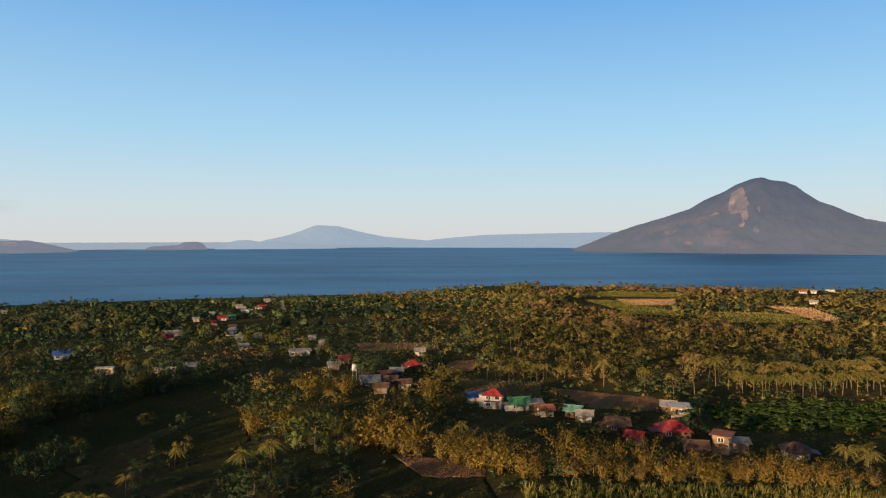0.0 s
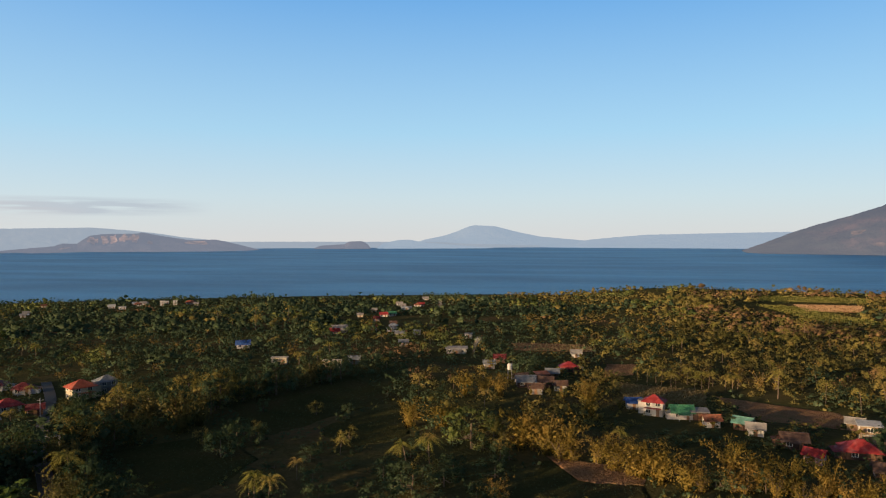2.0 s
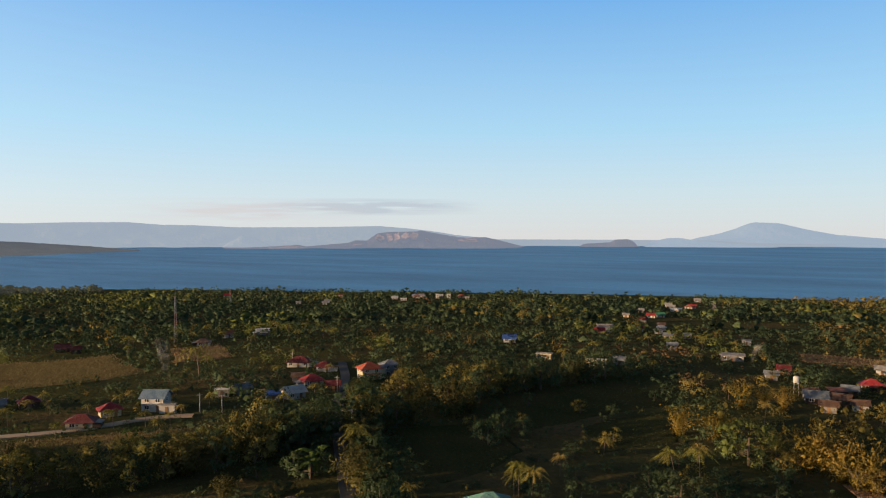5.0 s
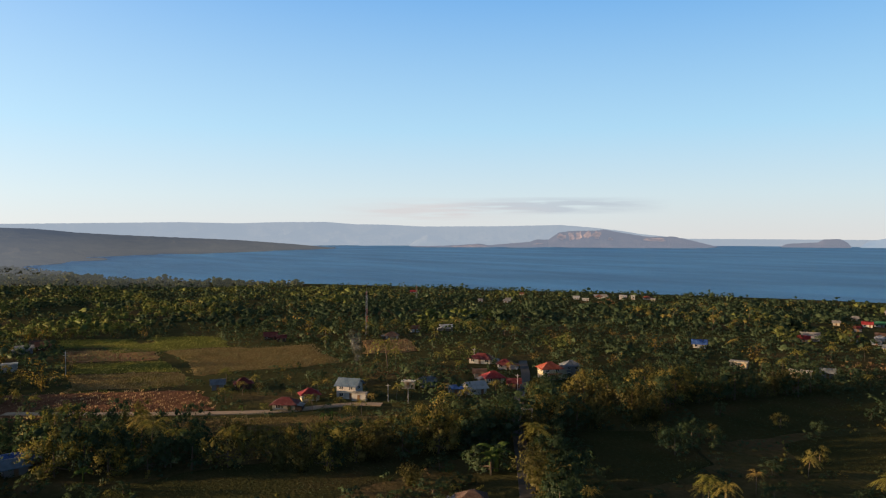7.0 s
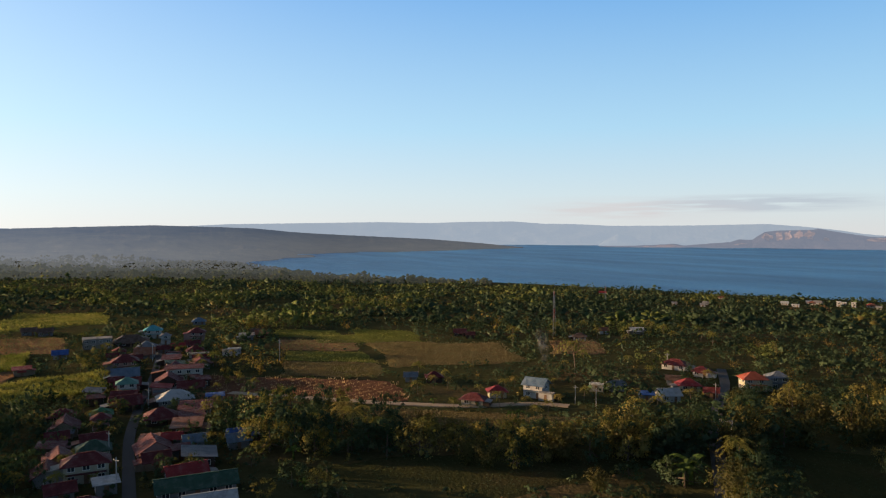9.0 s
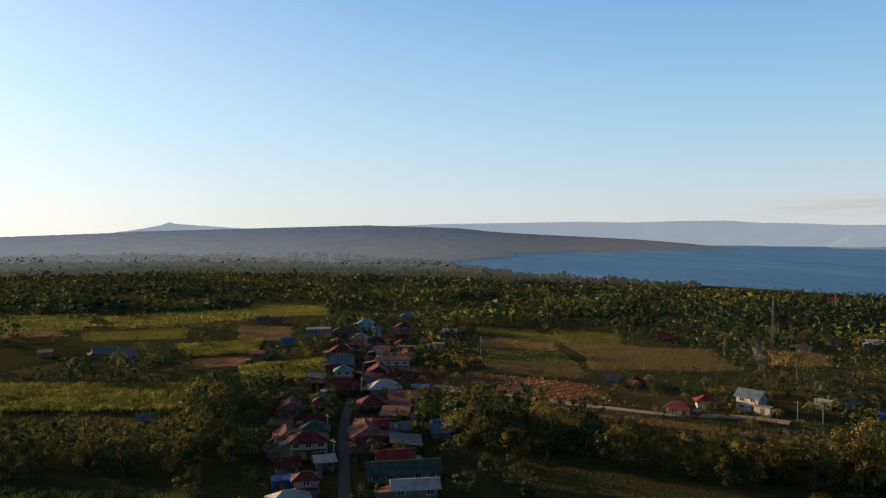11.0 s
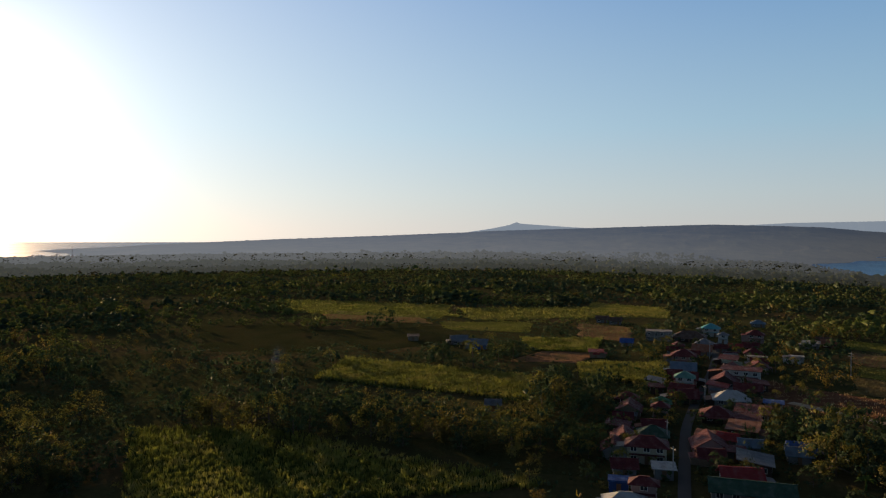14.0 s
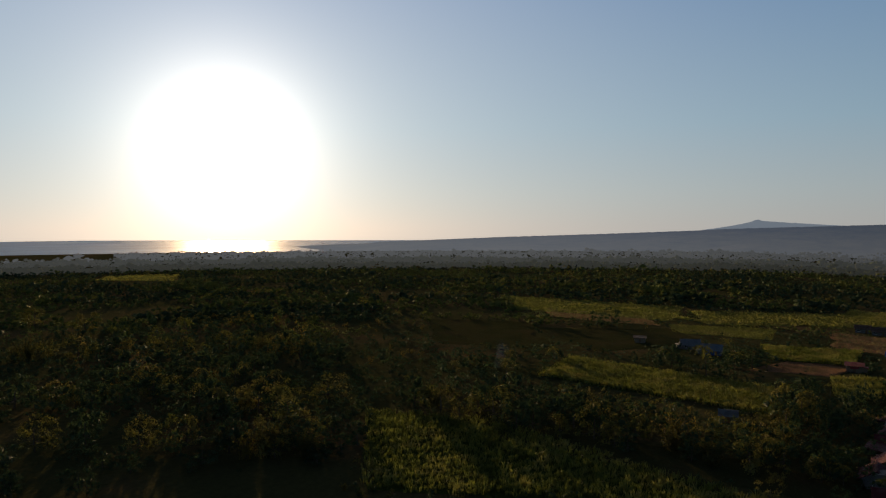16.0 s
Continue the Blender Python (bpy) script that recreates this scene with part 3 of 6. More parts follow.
def roof_mat(c):
    """Corrugated sheet with sun-bleached and rusty patches."""
    if c not in ROOF_M:
        m = Nodes("roof_" + c)
        col = tuple(v * 0.58 for v in COLOURS[c])
        worn = m.ramp(m.noise(0.5, 6), (0.3, tuple(v * 0.6 for v in col)), (0.5, col), (0.75, tuple(v * 0.75 + 0.06 for v in col)))
        m.base(m.mix(m.ramp(m.noise(1.7, 4), (0.62, (0, 0, 0)), (0.75, (0.6, 0.6, 0.6))), worn, (0.16, 0.085, 0.05)))
        m.rough(0.7, 0.2)
        w = m.add("ShaderNodeTexWave", Scale=4.0)
        m.link(m.coords(), w.inputs["Vector"])
        m.bump(w.outputs["Fac"], 0.5, 0.05)
        ROOF_M[c] = m.mat
    return ROOF_M[c]


M_GLASS = plain("window_glass", (0.03, 0.035, 0.04), 0.12, 0.2, 1.0)
M_FRAME = plain("window_frame", (0.60, 0.58, 0.54), 0.6)
M_DOOR = plain("door_wood", (0.16, 0.09, 0.05), 0.6)


def frame_mesh(name, w, h, bar):
    """An upright frame with a middle bar, in the x-z plane, its foot at z = 0."""
    pts, faces = [], []

    def bar_box(x0, x1, z0, z1):
        k = len(pts)
        for y in (-0.06, 0.03):
            pts.extend([(x0, y, z0), (x1, y, z0), (x1, y, z1), (x0, y, z1)])
        faces.extend([(k, k + 1, k + 2, k + 3), (k, k + 4, k + 5, k + 1), (k + 1, k + 5, k + 6, k + 2), (k + 2, k + 6, k + 7, k + 3), (k + 3, k + 7, k + 4, k)])

    bar_box(-w / 2, -w / 2 + bar, 0, h), bar_box(w / 2 - bar, w / 2, 0, h), bar_box(-w / 2 + bar, w / 2 - bar, 0, bar), bar_box(-w / 2 + bar, w / 2 - bar, h - bar, h), bar_box(-bar / 2, bar / 2, bar, h - bar)
    return pydata(name, pts, faces, M_FRAME)


WINDOW_ME = frame_mesh("window", 1.5, 1.2, 0.09)
PANE_ME = box_mesh("pane", 1.32, 0.03, 1.02, M_GLASS, 0.09)
DOOR_ME = box_mesh("door", 0.95, 0.10, 2.05, M_DOOR)
rng_h = random.Random(7)


def house(x, y, yaw, w, d, storeys, kind, roof_c, wall_c):
    far = math.hypot(x, y) > 430
    z = min(height(x + dx, y + dy) for dx in (-w / 2, w / 2) for dy in (-d / 2, d / 2))
    home = new("house")
    home.matrix_basis = pose(x, y, z, 0, 0, yaw)
    h = 2.15 * storeys + 0.15
    say = lambda c: SAID.get(c, c)
    walls = "two-storey house" if storeys > 1 else "single-storey house"
    shape = {"hip": "hipped", "gable": "gabled", "shed": "single-pitch", "flat": "flat"}[kind]
    tagged(home, f"{say(wall_c)} {walls} with a {say(roof_c)} {shape} roof", "house", group="village houses")
    rise = {"hip": 0.30, "gable": 0.30, "shed": 0.14, "flat": 0.0}[kind] * min(w, d)
    X, Y = w / 2, d / 2
    pts = [(-X, -Y, -0.6), (X, -Y, -0.6), (X, Y, -0.6), (-X, Y, -0.6), (-X, -Y, h), (X, -Y, h), (X, Y, h), (-X, Y, h)]
    faces = [(0, 1, 5, 4), (1, 2, 6, 5), (2, 3, 7, 6), (3, 0, 4, 7), (4, 5, 6, 7)]
    along = w >= d
    if kind == "gable":
        if along:
            pts += [(-X, 0, h + rise), (X, 0, h + rise)]
            faces += [(4, 8, 7), (5, 6, 9)]
        else:
            pts += [(0, -Y, h + rise), (0, Y, h + rise)]
            faces += [(4, 5, 8), (6, 7, 9)]
    if kind == "shed":
        pts += [(-X, Y, h + rise), (X, Y, h + rise)]
        faces += [(4, 8, 7), (5, 6, 9), (6, 7, 8, 9)]
    mesh_part("wall", pydata("wall", pts, faces), wall_mat(wall_c), home)
    # the roof, a slab with overhanging eaves
    o, t = 0.7, 0.14
    A, B = X + o, Y + o
    drop = rise * o / max(0.1, (Y if along else X)) if kind in ("hip", "gable") else 0
    e = h - drop + 0.05
    if kind == "hip":
        k = max(0.0, abs(A - B))
        top = [(-A, -B, e), (A, -B, e), (A, B, e), (-A, B, e)] + ([(-k, 0, h + rise), (k, 0, h + rise)] if along else [(0, -k, h + rise), (0, k, h + rise)])
        fs = [(0, 1, 5, 4), (1, 2, 5), (2, 3, 4, 5), (3, 0, 4)] if along else [(0, 1, 4), (1, 2, 5, 4), (2, 3, 5), (3, 0, 4, 5)]
        ridge_line = (top[4], top[5])
        rim = [0, 1, 2, 3]
    elif kind == "gable":
        if along:
            top = [(-A, -B, e), (A, -B, e), (A, 0, h + rise + 0.05), (A, B, e), (-A, B, e), (-A, 0, h + rise + 0.05)]
        else:
            top = [(A, -B, e), (A, B, e), (0, B, h + rise + 0.05), (-A, B, e), (-A, -B, e), (0, -B, h + rise + 0.05)]
        fs = [(0, 1, 2, 5), (5, 2, 3, 4)]
        ridge_line = (top[5], top[2])
        rim = [0, 1, 2, 3, 4, 5]
    else:
        up = rise if kind == "shed" else 0.0
        if kind == "flat":
            A, B, t = X + 0.25, Y + 0.25, 0.3
        top = [(-A, -B, h + 0.16), (A, -B, h + 0.16), (A, B, h + 0.16 + up), (-A, B, h + 0.16 + up)]
        fs, rim, ridge_line = [(0, 1, 2, 3)], [0, 1, 2, 3], None
    n = len(top)
    pts = [(a, b, c + t) for a, b, c in top] + top
    faces = fs + [tuple(n + i for i in reversed(f)) for f in fs] + [(p, q, n + q, n + p)[::-1] for p, q in zip(rim, rim[1:] + rim[:1])]
    roof = mesh_part("roof", pydata("roof", pts, faces), roof_mat(roof_c), home)
    if ridge_line and not far:
        (x0, y0, z0), (x1, y1, z1) = ridge_line
        if abs(x1 - x0) + abs(y1 - y0) > 0.5:
            me = box_mesh("ridge_cap", abs(x1 - x0) + 0.3, abs(y1 - y0) + 0.3, 0.1)
            mesh_part("ridge_cap", me, roof_mat(roof_c), roof, at=Matrix.Translation(((x0 + x1) / 2, (y0 + y1) / 2, z0 + t - 0.02)))
    # windows and a door on the fronts
    sides = [(0, -Y, 0, w), (X, 0, 90, d), (-X, 0, -90, d)]
    for s, (px, py, turn, span) in enumerate(sides[:1] if far else sides):
        count = max(1, min(5, int(span / 2.8)))
        for f in range(storeys):
            for i in range(count):
                u = (i + 0.5) / count * span - span / 2
                at = pose(px, py, 0, 0, 0, turn) @ pose(u, -0.02, 0.75 + 2.2 * f)
                if s == 0 and f == 0 and i == count // 2:
                    mesh_part("door", DOOR_ME, None, home, at=pose(px, py, 0, 0, 0, turn) @ pose(u, -0.03, 0))
                    continue
                win = mesh_part("window", WINDOW_ME, None, home, at=at)
                mesh_part("pane", PANE_ME, None, win)
    if storeys > 1 and not far:
        me = box_mesh("canopy", w * 0.9, 1.1, 0.12)
        mesh_part("canopy", me, roof_mat(roof_c), home, at=Matrix.Translation((0, -Y - 0.5, 2.35)))
    if not far and kind != "flat" and w > 5:
        # a lean-to at one side and a porch on posts before the door
        if rng_h.random() < 0.65:
            s, aw, ad = rng_h.choice((-1, 1)), w * rng_h.uniform(0.28, 0.42), d * rng_h.uniform(0.5, 0.85)
            ay = rng_h.uniform(-0.5, 0.5) * (d - ad)
            cx = s * (X + aw / 2)
            tops = [h - 0.25, h - 0.25 - aw * 0.2] if s > 0 else [h - 0.25 - aw * 0.2, h - 0.25]
            x0, x1, y0, y1 = cx - aw / 2, cx + aw / 2, ay - ad / 2, ay + ad / 2
            pts = [(x0, y0, -0.5), (x1, y0, -0.5), (x1, y1, -0.5), (x0, y1, -0.5), (x0, y0, tops[0] - 0.1), (x1, y0, tops[1] - 0.1), (x1, y1, tops[1] - 0.1), (x0, y1, tops[0] - 0.1)]
            mesh_part("annex", pydata("annex", pts, [(0, 1, 5, 4), (1, 2, 6, 5), (2, 3, 7, 6), (3, 0, 4, 7)]), wall_mat(rng_h.choice((wall_c, "grey", "brown"))), home, "lean-to with plain walls")
            x0, x1, y0, y1 = x0 - (0.4 if s < 0 else 0), x1 + (0.4 if s > 0 else 0), y0 - 0.4, y1 + 0.4
            up = [(x0, y0, tops[0]), (x1, y0, tops[1]), (x1, y1, tops[1]), (x0, y1, tops[0])]
            pts = [(p, q, r + 0.08) for p, q, r in up] + up
            mesh_part("annex_roof", pydata("annex_roof", pts, [(0, 1, 2, 3), (7, 6, 5, 4), (0, 4, 5, 1), (1, 5, 6, 2), (2, 6, 7, 3), (3, 7, 4, 0)]), roof_mat(rng_h.choice((roof_c, "rust", "grey", "slate"))), home, "sheet-metal lean-to roof")
        if storeys == 1 and rng_h.random() < 0.5:
            pw, pd = w * rng_h.uniform(0.4, 0.7), rng_h.uniform(1.4, 2.0)
            up = [(-pw / 2, -Y - pd, h - 0.55), (pw / 2, -Y - pd, h - 0.55), (pw / 2, -Y - 0.05, h - 0.15), (-pw / 2, -Y - 0.05, h - 0.15)]
            pts = [(p, q, r + 0.08) for p, q, r in up] + up
            porch = mesh_part("porch_roof", pydata("porch_roof", pts, [(0, 1, 2, 3), (7, 6, 5, 4), (0, 4, 5, 1), (1, 5, 6, 2), (2, 6, 7, 3), (3, 7, 4, 0)]), roof_mat(roof_c), home)
            for s in (-1, 1):
                me = box_mesh("porch_post", 0.14, 0.14, h - 0.1, wall_mat(wall_c), -0.5)
                mesh_part("porch_post", me, None, porch, at=Matrix.Translation((s * (pw / 2 - 0.15), -Y - pd + 0.15, 0)))
    # far houses get a wider gap so that trees don't hide them from the camera
    HOMES.append((x, y, math.hypot(w, d) * 0.44 + (6.0 if far else 0.0)))
    if y > 90 and math.hypot(x, y) < 330:
        HOMES.append((x - 6.5, y - 8.0, 4.5))
    return home


house(10.0, 227.9, 12, 4.0, 3.2, 1, "gable", "blue", "white")
house(16.0, 221.5, -14, 5.6, 4.5, 2, "hip", "red", "white")
house(23.6, 219.2, 6, 5.8, 4.7, 1, "gable", "green", "white")
house(28.5, 218.5, 3, 4.0, 3.2, 1, "shed", "grey", "brown")
house(30.8, 211.1, 12, 4.0, 3.2, 1, "gable", "rust", "white")
house(39.1, 210.0, -26, 4.3, 3.5, 1, "gable", "teal", "brown")
house(41.3, 204.6, -11, 4.0, 3.2, 1, "gable", "grey", "white")
house(48.5, 195.1, -4, 5.6, 4.5, 1, "gable", "brown", "brown")
house(62.3, 190.0, -3, 7.8, 6.3, 1, "hip", "red", "brown")
house(50.2, 182.8, -35, 4.0, 3.2, 1, "gable", "red", "pink")
house(68.9, 203.9, -9, 4.6, 3.7, 2, "shed", "tin", "tan")
house(69.8, 175.2, -34, 4.0, 3.2, 2, "shed", "rust", "tan")
house(86.3, 171.5, -17, 5.7, 4.5, 1, "hip", "brown", "white")
house(62.6, 173.7, -10, 5.1, 4.0, 1, "gable", "brown", "brown")
house(74.7, 176.6, -13, 4.0, 3.2, 1, "shed", "grey", "tan")
house(69.4, 216.0, -18, 4.0, 3.2, 1, "gable", "grey", "tan")
house(377.9, 739.0, -27, 7.4, 5.9, 1, "gable", "rust", "white")
house(389.0, 738.4, -28, 5.4, 4.3, 1, "gable", "grey", "white")
house(418.4, 759.9, -29, 8.6, 6.8, 1, "flat", "grey", "white")
house(317.9, 603.2, -28, 6.1, 4.9, 1, "gable", "grey", "cream")
house(-26.4, 252.8, 16, 6.1, 4.9, 1, "gable", "slate", "brown")
house(-19.1, 254.1, -8, 4.9, 3.9, 1, "gable", "brown", "brown")
house(-13.7, 248.6, 11, 4.0, 3.2, 1, "gable", "brown", "white")
house(-12.3, 283.5, 14, 6.3, 5.0, 1, "hip", "red", "brown")
house(-17.9, 270.1, 4, 4.4, 3.5, 1, "gable", "slate", "brown")
house(-42.0, 297.8, 8, 4.3, 3.4, 1, "gable", "maroon", "brown")
house(-44.2, 283.4, 14, 4.0, 3.2, 1, "gable", "slate", "grey")
house(-21.6, 242.1, 5, 4.3, 3.4, 1, "gable", "brown", "grey")
house(-10.5, 317.8, 2, 4.0, 3.2, 1, "gable", "grey", "white")
house(-21.4, 264.5, 25, 4.1, 3.3, 1, "shed", "rust", "brown")
house(-28.4, 259.1, 26, 4.1, 3.3, 1, "gable", "brown", "grey")
house(-64.9, 317.7, 12, 9.0, 3.6, 1, "shed", "grey", "grey")
house(-69.4, 372.2, 11, 4.0, 3.2, 1, "flat", "grey", "white")
house(-108.3, 273.4, 14, 7.4, 3.7, 1, "flat", "cream", "cream")
house(-101.6, 281.5, 20, 4.1, 3.3, 1, "gable", "slate", "grey")
house(-148.5, 386.4, 26, 8.7, 6.9, 1, "gable", "grey", "white")
house(-146.9, 374.8, 21, 4.9, 3.9, 1, "gable", "red", "cream")
house(-120.6, 397.0, 17, 4.2, 3.3, 1, "hip", "grey", "white")
house(-129.0, 430.3, 17, 4.0, 3.2, 1, "gable", "brown", "cream")
house(-107.9, 372.3, 16, 4.4, 3.5, 1, "gable", "slate", "cream")
house(-159.6, 507.5, 17, 5.6, 4.4, 1, "gable", "red", "white")
house(-156.0, 518.3, 17, 5.6, 4.5, 1, "gable", "green", "white")
house(-168.2, 597.0, 16, 6.2, 5.0, 1, "flat", "white", "white")
house(-169.8, 646.5, 15, 5.9, 4.7, 1, "hip", "rust", "white")
house(-185.7, 564.1, 18, 4.3, 3.4, 1, "gable", "grey", "cream")
house(-193.9, 668.8, 16, 5.6, 4.5, 1, "gable", "grey", "white")
house(-95.2, 335.0, 16, 4.0, 3.2, 1, "gable", "slate", "cream")
house(-485.9, 515.5, 43, 4.9, 3.9, 1, "gable", "grey", "white")
house(-549.3, 605.1, 42, 4.6, 3.7, 1, "gable", "rust", "cream")
house(-465.9, 651.3, 36, 5.4, 4.3, 1, "flat", "grey", "white")
house(-473.6, 645.2, 36, 4.7, 3.8, 1, "gable", "tin", "cream")
house(-429.5, 649.2, 33, 4.1, 3.3, 2, "flat", "white", "white")
house(-424.1, 667.0, 32, 7.2, 5.7, 1, "hip", "orange", "white")
house(-403.4, 646.2, 32, 4.1, 3.2, 1, "gable", "grey", "cream")
house(-166.6, 603.3, 15, 5.8, 4.7, 1, "flat", "white", "white")
house(-168.4, 655.0, 14, 5.8, 4.6, 1, "gable", "red", "white")
house(-181.5, 637.1, 16, 4.6, 3.7, 1, "gable", "grey", "white")
house(-124.0, 413.9, 17, 4.4, 3.5, 1, "hip", "tin", "cream")
house(-107.0, 373.0, 16, 4.0, 3.2, 1, "gable", "rust", "cream")
house(-190.6, 761.6, 14, 6.1, 4.9, 1, "gable", "grey", "white")
house(-151.4, 465.2, 18, 4.0, 3.2, 1, "gable", "maroon", "grey")
house(-100.7, 382.0, 15, 4.0, 3.2, 1, "flat", "grey", "cream")
house(-132.0, 399.1, 18, 4.0, 3.2, 1, "gable", "maroon", "white")
house(-175.6, 499.9, 19, 4.0, 3.2, 1, "gable", "grey", "cream")
house(-467.9, 601.8, 38, 6.0, 4.8, 1, "gable", "tin", "white")
house(-462.2, 633.8, 36, 6.8, 5.4, 1, "hip", "rust", "white")
house(-453.0, 668.1, 34, 5.7, 4.5, 1, "flat", "white", "white")
house(-169.4, 202.2, 60, 7.4, 5.9, 2, "hip", "orange", "cream")
house(-167.3, 211.9, 58, 6.2, 4.9, 2, "hip", "slate", "grey")
house(-209.2, 205.7, 30, 9.0, 5.4, 1, "hip", "maroon", "white")
house(-194.3, 204.4, 34, 5.6, 4.5, 1, "hip", "maroon", "white")
house(-179.5, 182.5, 60, 6.8, 5.4, 1, "hip", "red", "cream")
house(-171.2, 165.3, 71, 6.3, 5.0, 1, "gable", "tin", "white")
house(-173.5, 158.2, 58, 4.0, 3.2, 1, "shed", "blue", "grey")
house(-192.1, 153.1, 46, 4.4, 2.2, 1, "flat", "white", "cream")
house(-189.8, 159.7, 70, 4.7, 3.8, 1, "gable", "slate", "grey")
house(-187.8, 183.7, 46, 4.0, 3.2, 1, "gable", "brown", "grey")
house(-167.6, 180.8, 43, 4.0, 3.2, 1, "gable", "maroon", "brown")
house(-290.0, 220.3, 53, 6.2, 4.9, 1, "hip", "brown", "white")
house(-305.6, 248.1, 66, 4.5, 3.6, 1, "gable", "rust", "white")
house(-298.6, 265.8, 58, 6.7, 5.4, 1, "shed", "tin", "grey")
house(-170.7, 313.9, 29, 6.0, 4.8, 1, "gable", "blue", "white")
house(-132.8, 275.4, 16, 6.5, 3.9, 1, "flat", "cream", "cream")
house(-465.4, 490.5, 44, 4.1, 3.3, 1, "gable", "grey", "white")
house(-446.2, 588.9, 37, 6.4, 5.1, 1, "flat", "white", "white")
house(-439.5, 642.3, 34, 4.3, 3.4, 2, "flat", "white", "white")
house(-420.0, 664.0, 32, 6.9, 5.5, 1, "hip", "rust", "cream")
house(-465.4, 646.7, 36, 6.3, 5.0, 1, "gable", "grey", "white")
house(-643.0, 520.5, 51, 7.1, 5.7, 1, "gable", "red", "white")
house(-488.3, 478.9, 46, 4.0, 3.2, 1, "gable", "grey", "white")
house(-68.2, 117.2, 40, 8.6, 6.9, 1, "hip", "teal", "white")
house(-73.3, 111.7, 43, 5.1, 4.1, 1, "gable", "teal", "white")
house(-194.7, 130.3, 31, 6.8, 5.5, 2, "gable", "slateblue", "white")
house(-188.6, 130.1, 35, 4.7, 1.9, 1, "flat", "grey", "white")
house(-200.5, 118.6, 69, 5.6, 4.5, 1, "hip", "red", "cream")
house(-194.4, 106.5, 46, 7.0, 4.6, 1, "hip", "maroon", "cream")
house(-230.6, 109.9, 70, 5.5, 4.4, 1, "hip", "maroon", "brown")
house(-234.9, 102.5, 66, 4.0, 3.2, 1, "gable", "slate", "grey")
house(-187.2, 33.1, 88, 5.3, 4.2, 1, "gable", "blue", "grey")
house(-323.1, 54.2, 80, 7.0, 2.8, 1, "flat", "white", "white")
house(-376.1, 75.9, 79, 6.0, 4.8, 1, "gable", "brown", "grey")
house(-364.9, 68.5, 79, 5.8, 4.6, 1, "shed", "grey", "grey")
house(-329.9, 172.4, 62, 5.8, 4.7, 1, "gable", "maroon", "brown")
house(-319.5, 173.0, 62, 4.0, 3.2, 1, "gable", "maroon", "brown")
house(-100.0, 95.7, 51, 5.3, 4.3, 1, "hip", "brown", "cream")
house(-274.4, 28.7, 80, 12.4, 4.4, 2, "shed", "maroon", "white")
house(-253.4, 28.5, 84, 7.8, 4.7, 1, "gable", "maroon", "brown")
house(-238.0, 22.0, 90, 10.2, 7.1, 1, "hip", "tin", "grey")
house(-216.2, 16.0, 91, 8.2, 6.6, 1, "hip", "maroon", "brown")
house(-233.6, 33.6, 82, 4.6, 2.8, 1, "shed", "blue", "grey")
house(-183.0, 31.8, 90, 4.9, 3.9, 1, "gable", "slateblue", "grey")
house(-191.6, 17.0, 75, 4.1, 3.3, 1, "gable", "red", "grey")
house(-187.1, 21.7, 88, 4.6, 3.7, 1, "gable", "slateblue", "grey")
house(-175.5, 11.9, 94, 5.4, 4.3, 1, "gable", "maroon", "tan")
house(-180.2, 17.6, 92, 4.0, 3.2, 1, "shed", "maroon", "grey")
house(-192.5, 11.8, 78, 4.0, 3.2, 1, "shed", "rust", "brown")
house(-161.7, 17.0, 96, 7.7, 6.1, 1, "gable", "red", "grey")
house(-154.1, 18.2, 89, 15.4, 5.4, 1, "gable", "darkgreen", "grey")
house(-302.3, 9.7, 88, 8.9, 7.1, 2, "hip", "maroon", "pink")
house(-284.1, 9.1, 88, 8.6, 6.9, 1, "gable", "slateblue", "pink")
house(-257.9, 8.7, 88, 5.8, 4.6, 2, "hip", "teal", "white")
house(-236.9, 7.5, 93, 8.1, 6.5, 1, "gable", "maroon", "brown")
house(-226.7, 0.8, 90, 5.2, 4.2, 1, "hip", "green", "grey")
house(-212.2, 0.6, 90, 4.1, 3.3, 2, "hip", "maroon", "pink")
house(-198.8, -1.2, 95, 5.3, 4.2, 1, "gable", "maroon", "grey")
house(-190.7, -1.3, 90, 7.1, 5.6, 1, "hip", "darkgreen", "cream")
house(-173.5, -2.6, 91, 8.9, 5.3, 2, "hip", "maroon", "cream")
house(-162.8, 1.2, 95, 4.0, 3.2, 1, "shed", "tin", "grey")
house(-162.6, -7.3, 98, 4.9, 3.9, 1, "gable", "maroon", "grey")
house(-229.9, -9.3, 92, 6.0, 4.8, 1, "hip", "maroon", "brown")
house(-204.9, -9.6, 93, 4.6, 3.7, 1, "gable", "maroon", "pink")
house(-247.2, -0.6, 90, 4.1, 3.3, 1, "shed", "maroon", "brown")
house(-311.1, -26.0, 95, 5.4, 4.3, 1, "shed", "red", "tan")
house(-273.9, 5.8, 89, 4.1, 3.2, 1, "gable", "maroon", "brown")
house(-369.2, -0.0, 90, 12.3, 7.4, 2, "flat", "grey", "grey")
house(-371.2, 14.5, 88, 15.3, 9.2, 1, "hip", "brown", "brown")
house(-392.9, 26.0, 86, 8.2, 6.6, 2, "hip", "cyan", "white")
house(-367.9, 30.0, 85, 4.2, 3.3, 2, "hip", "slate", "white")
house(-374.7, 45.3, 83, 7.5, 6.0, 2, "hip", "maroon", "pink")
house(-441.4, 54.7, 83, 7.1, 5.7, 1, "hip", "slateblue", "grey")
house(-320.0, 52.7, 81, 6.6, 3.3, 1, "flat", "grey", "white")
house(-317.3, 39.2, 83, 7.6, 2.3, 1, "flat", "grey", "white")
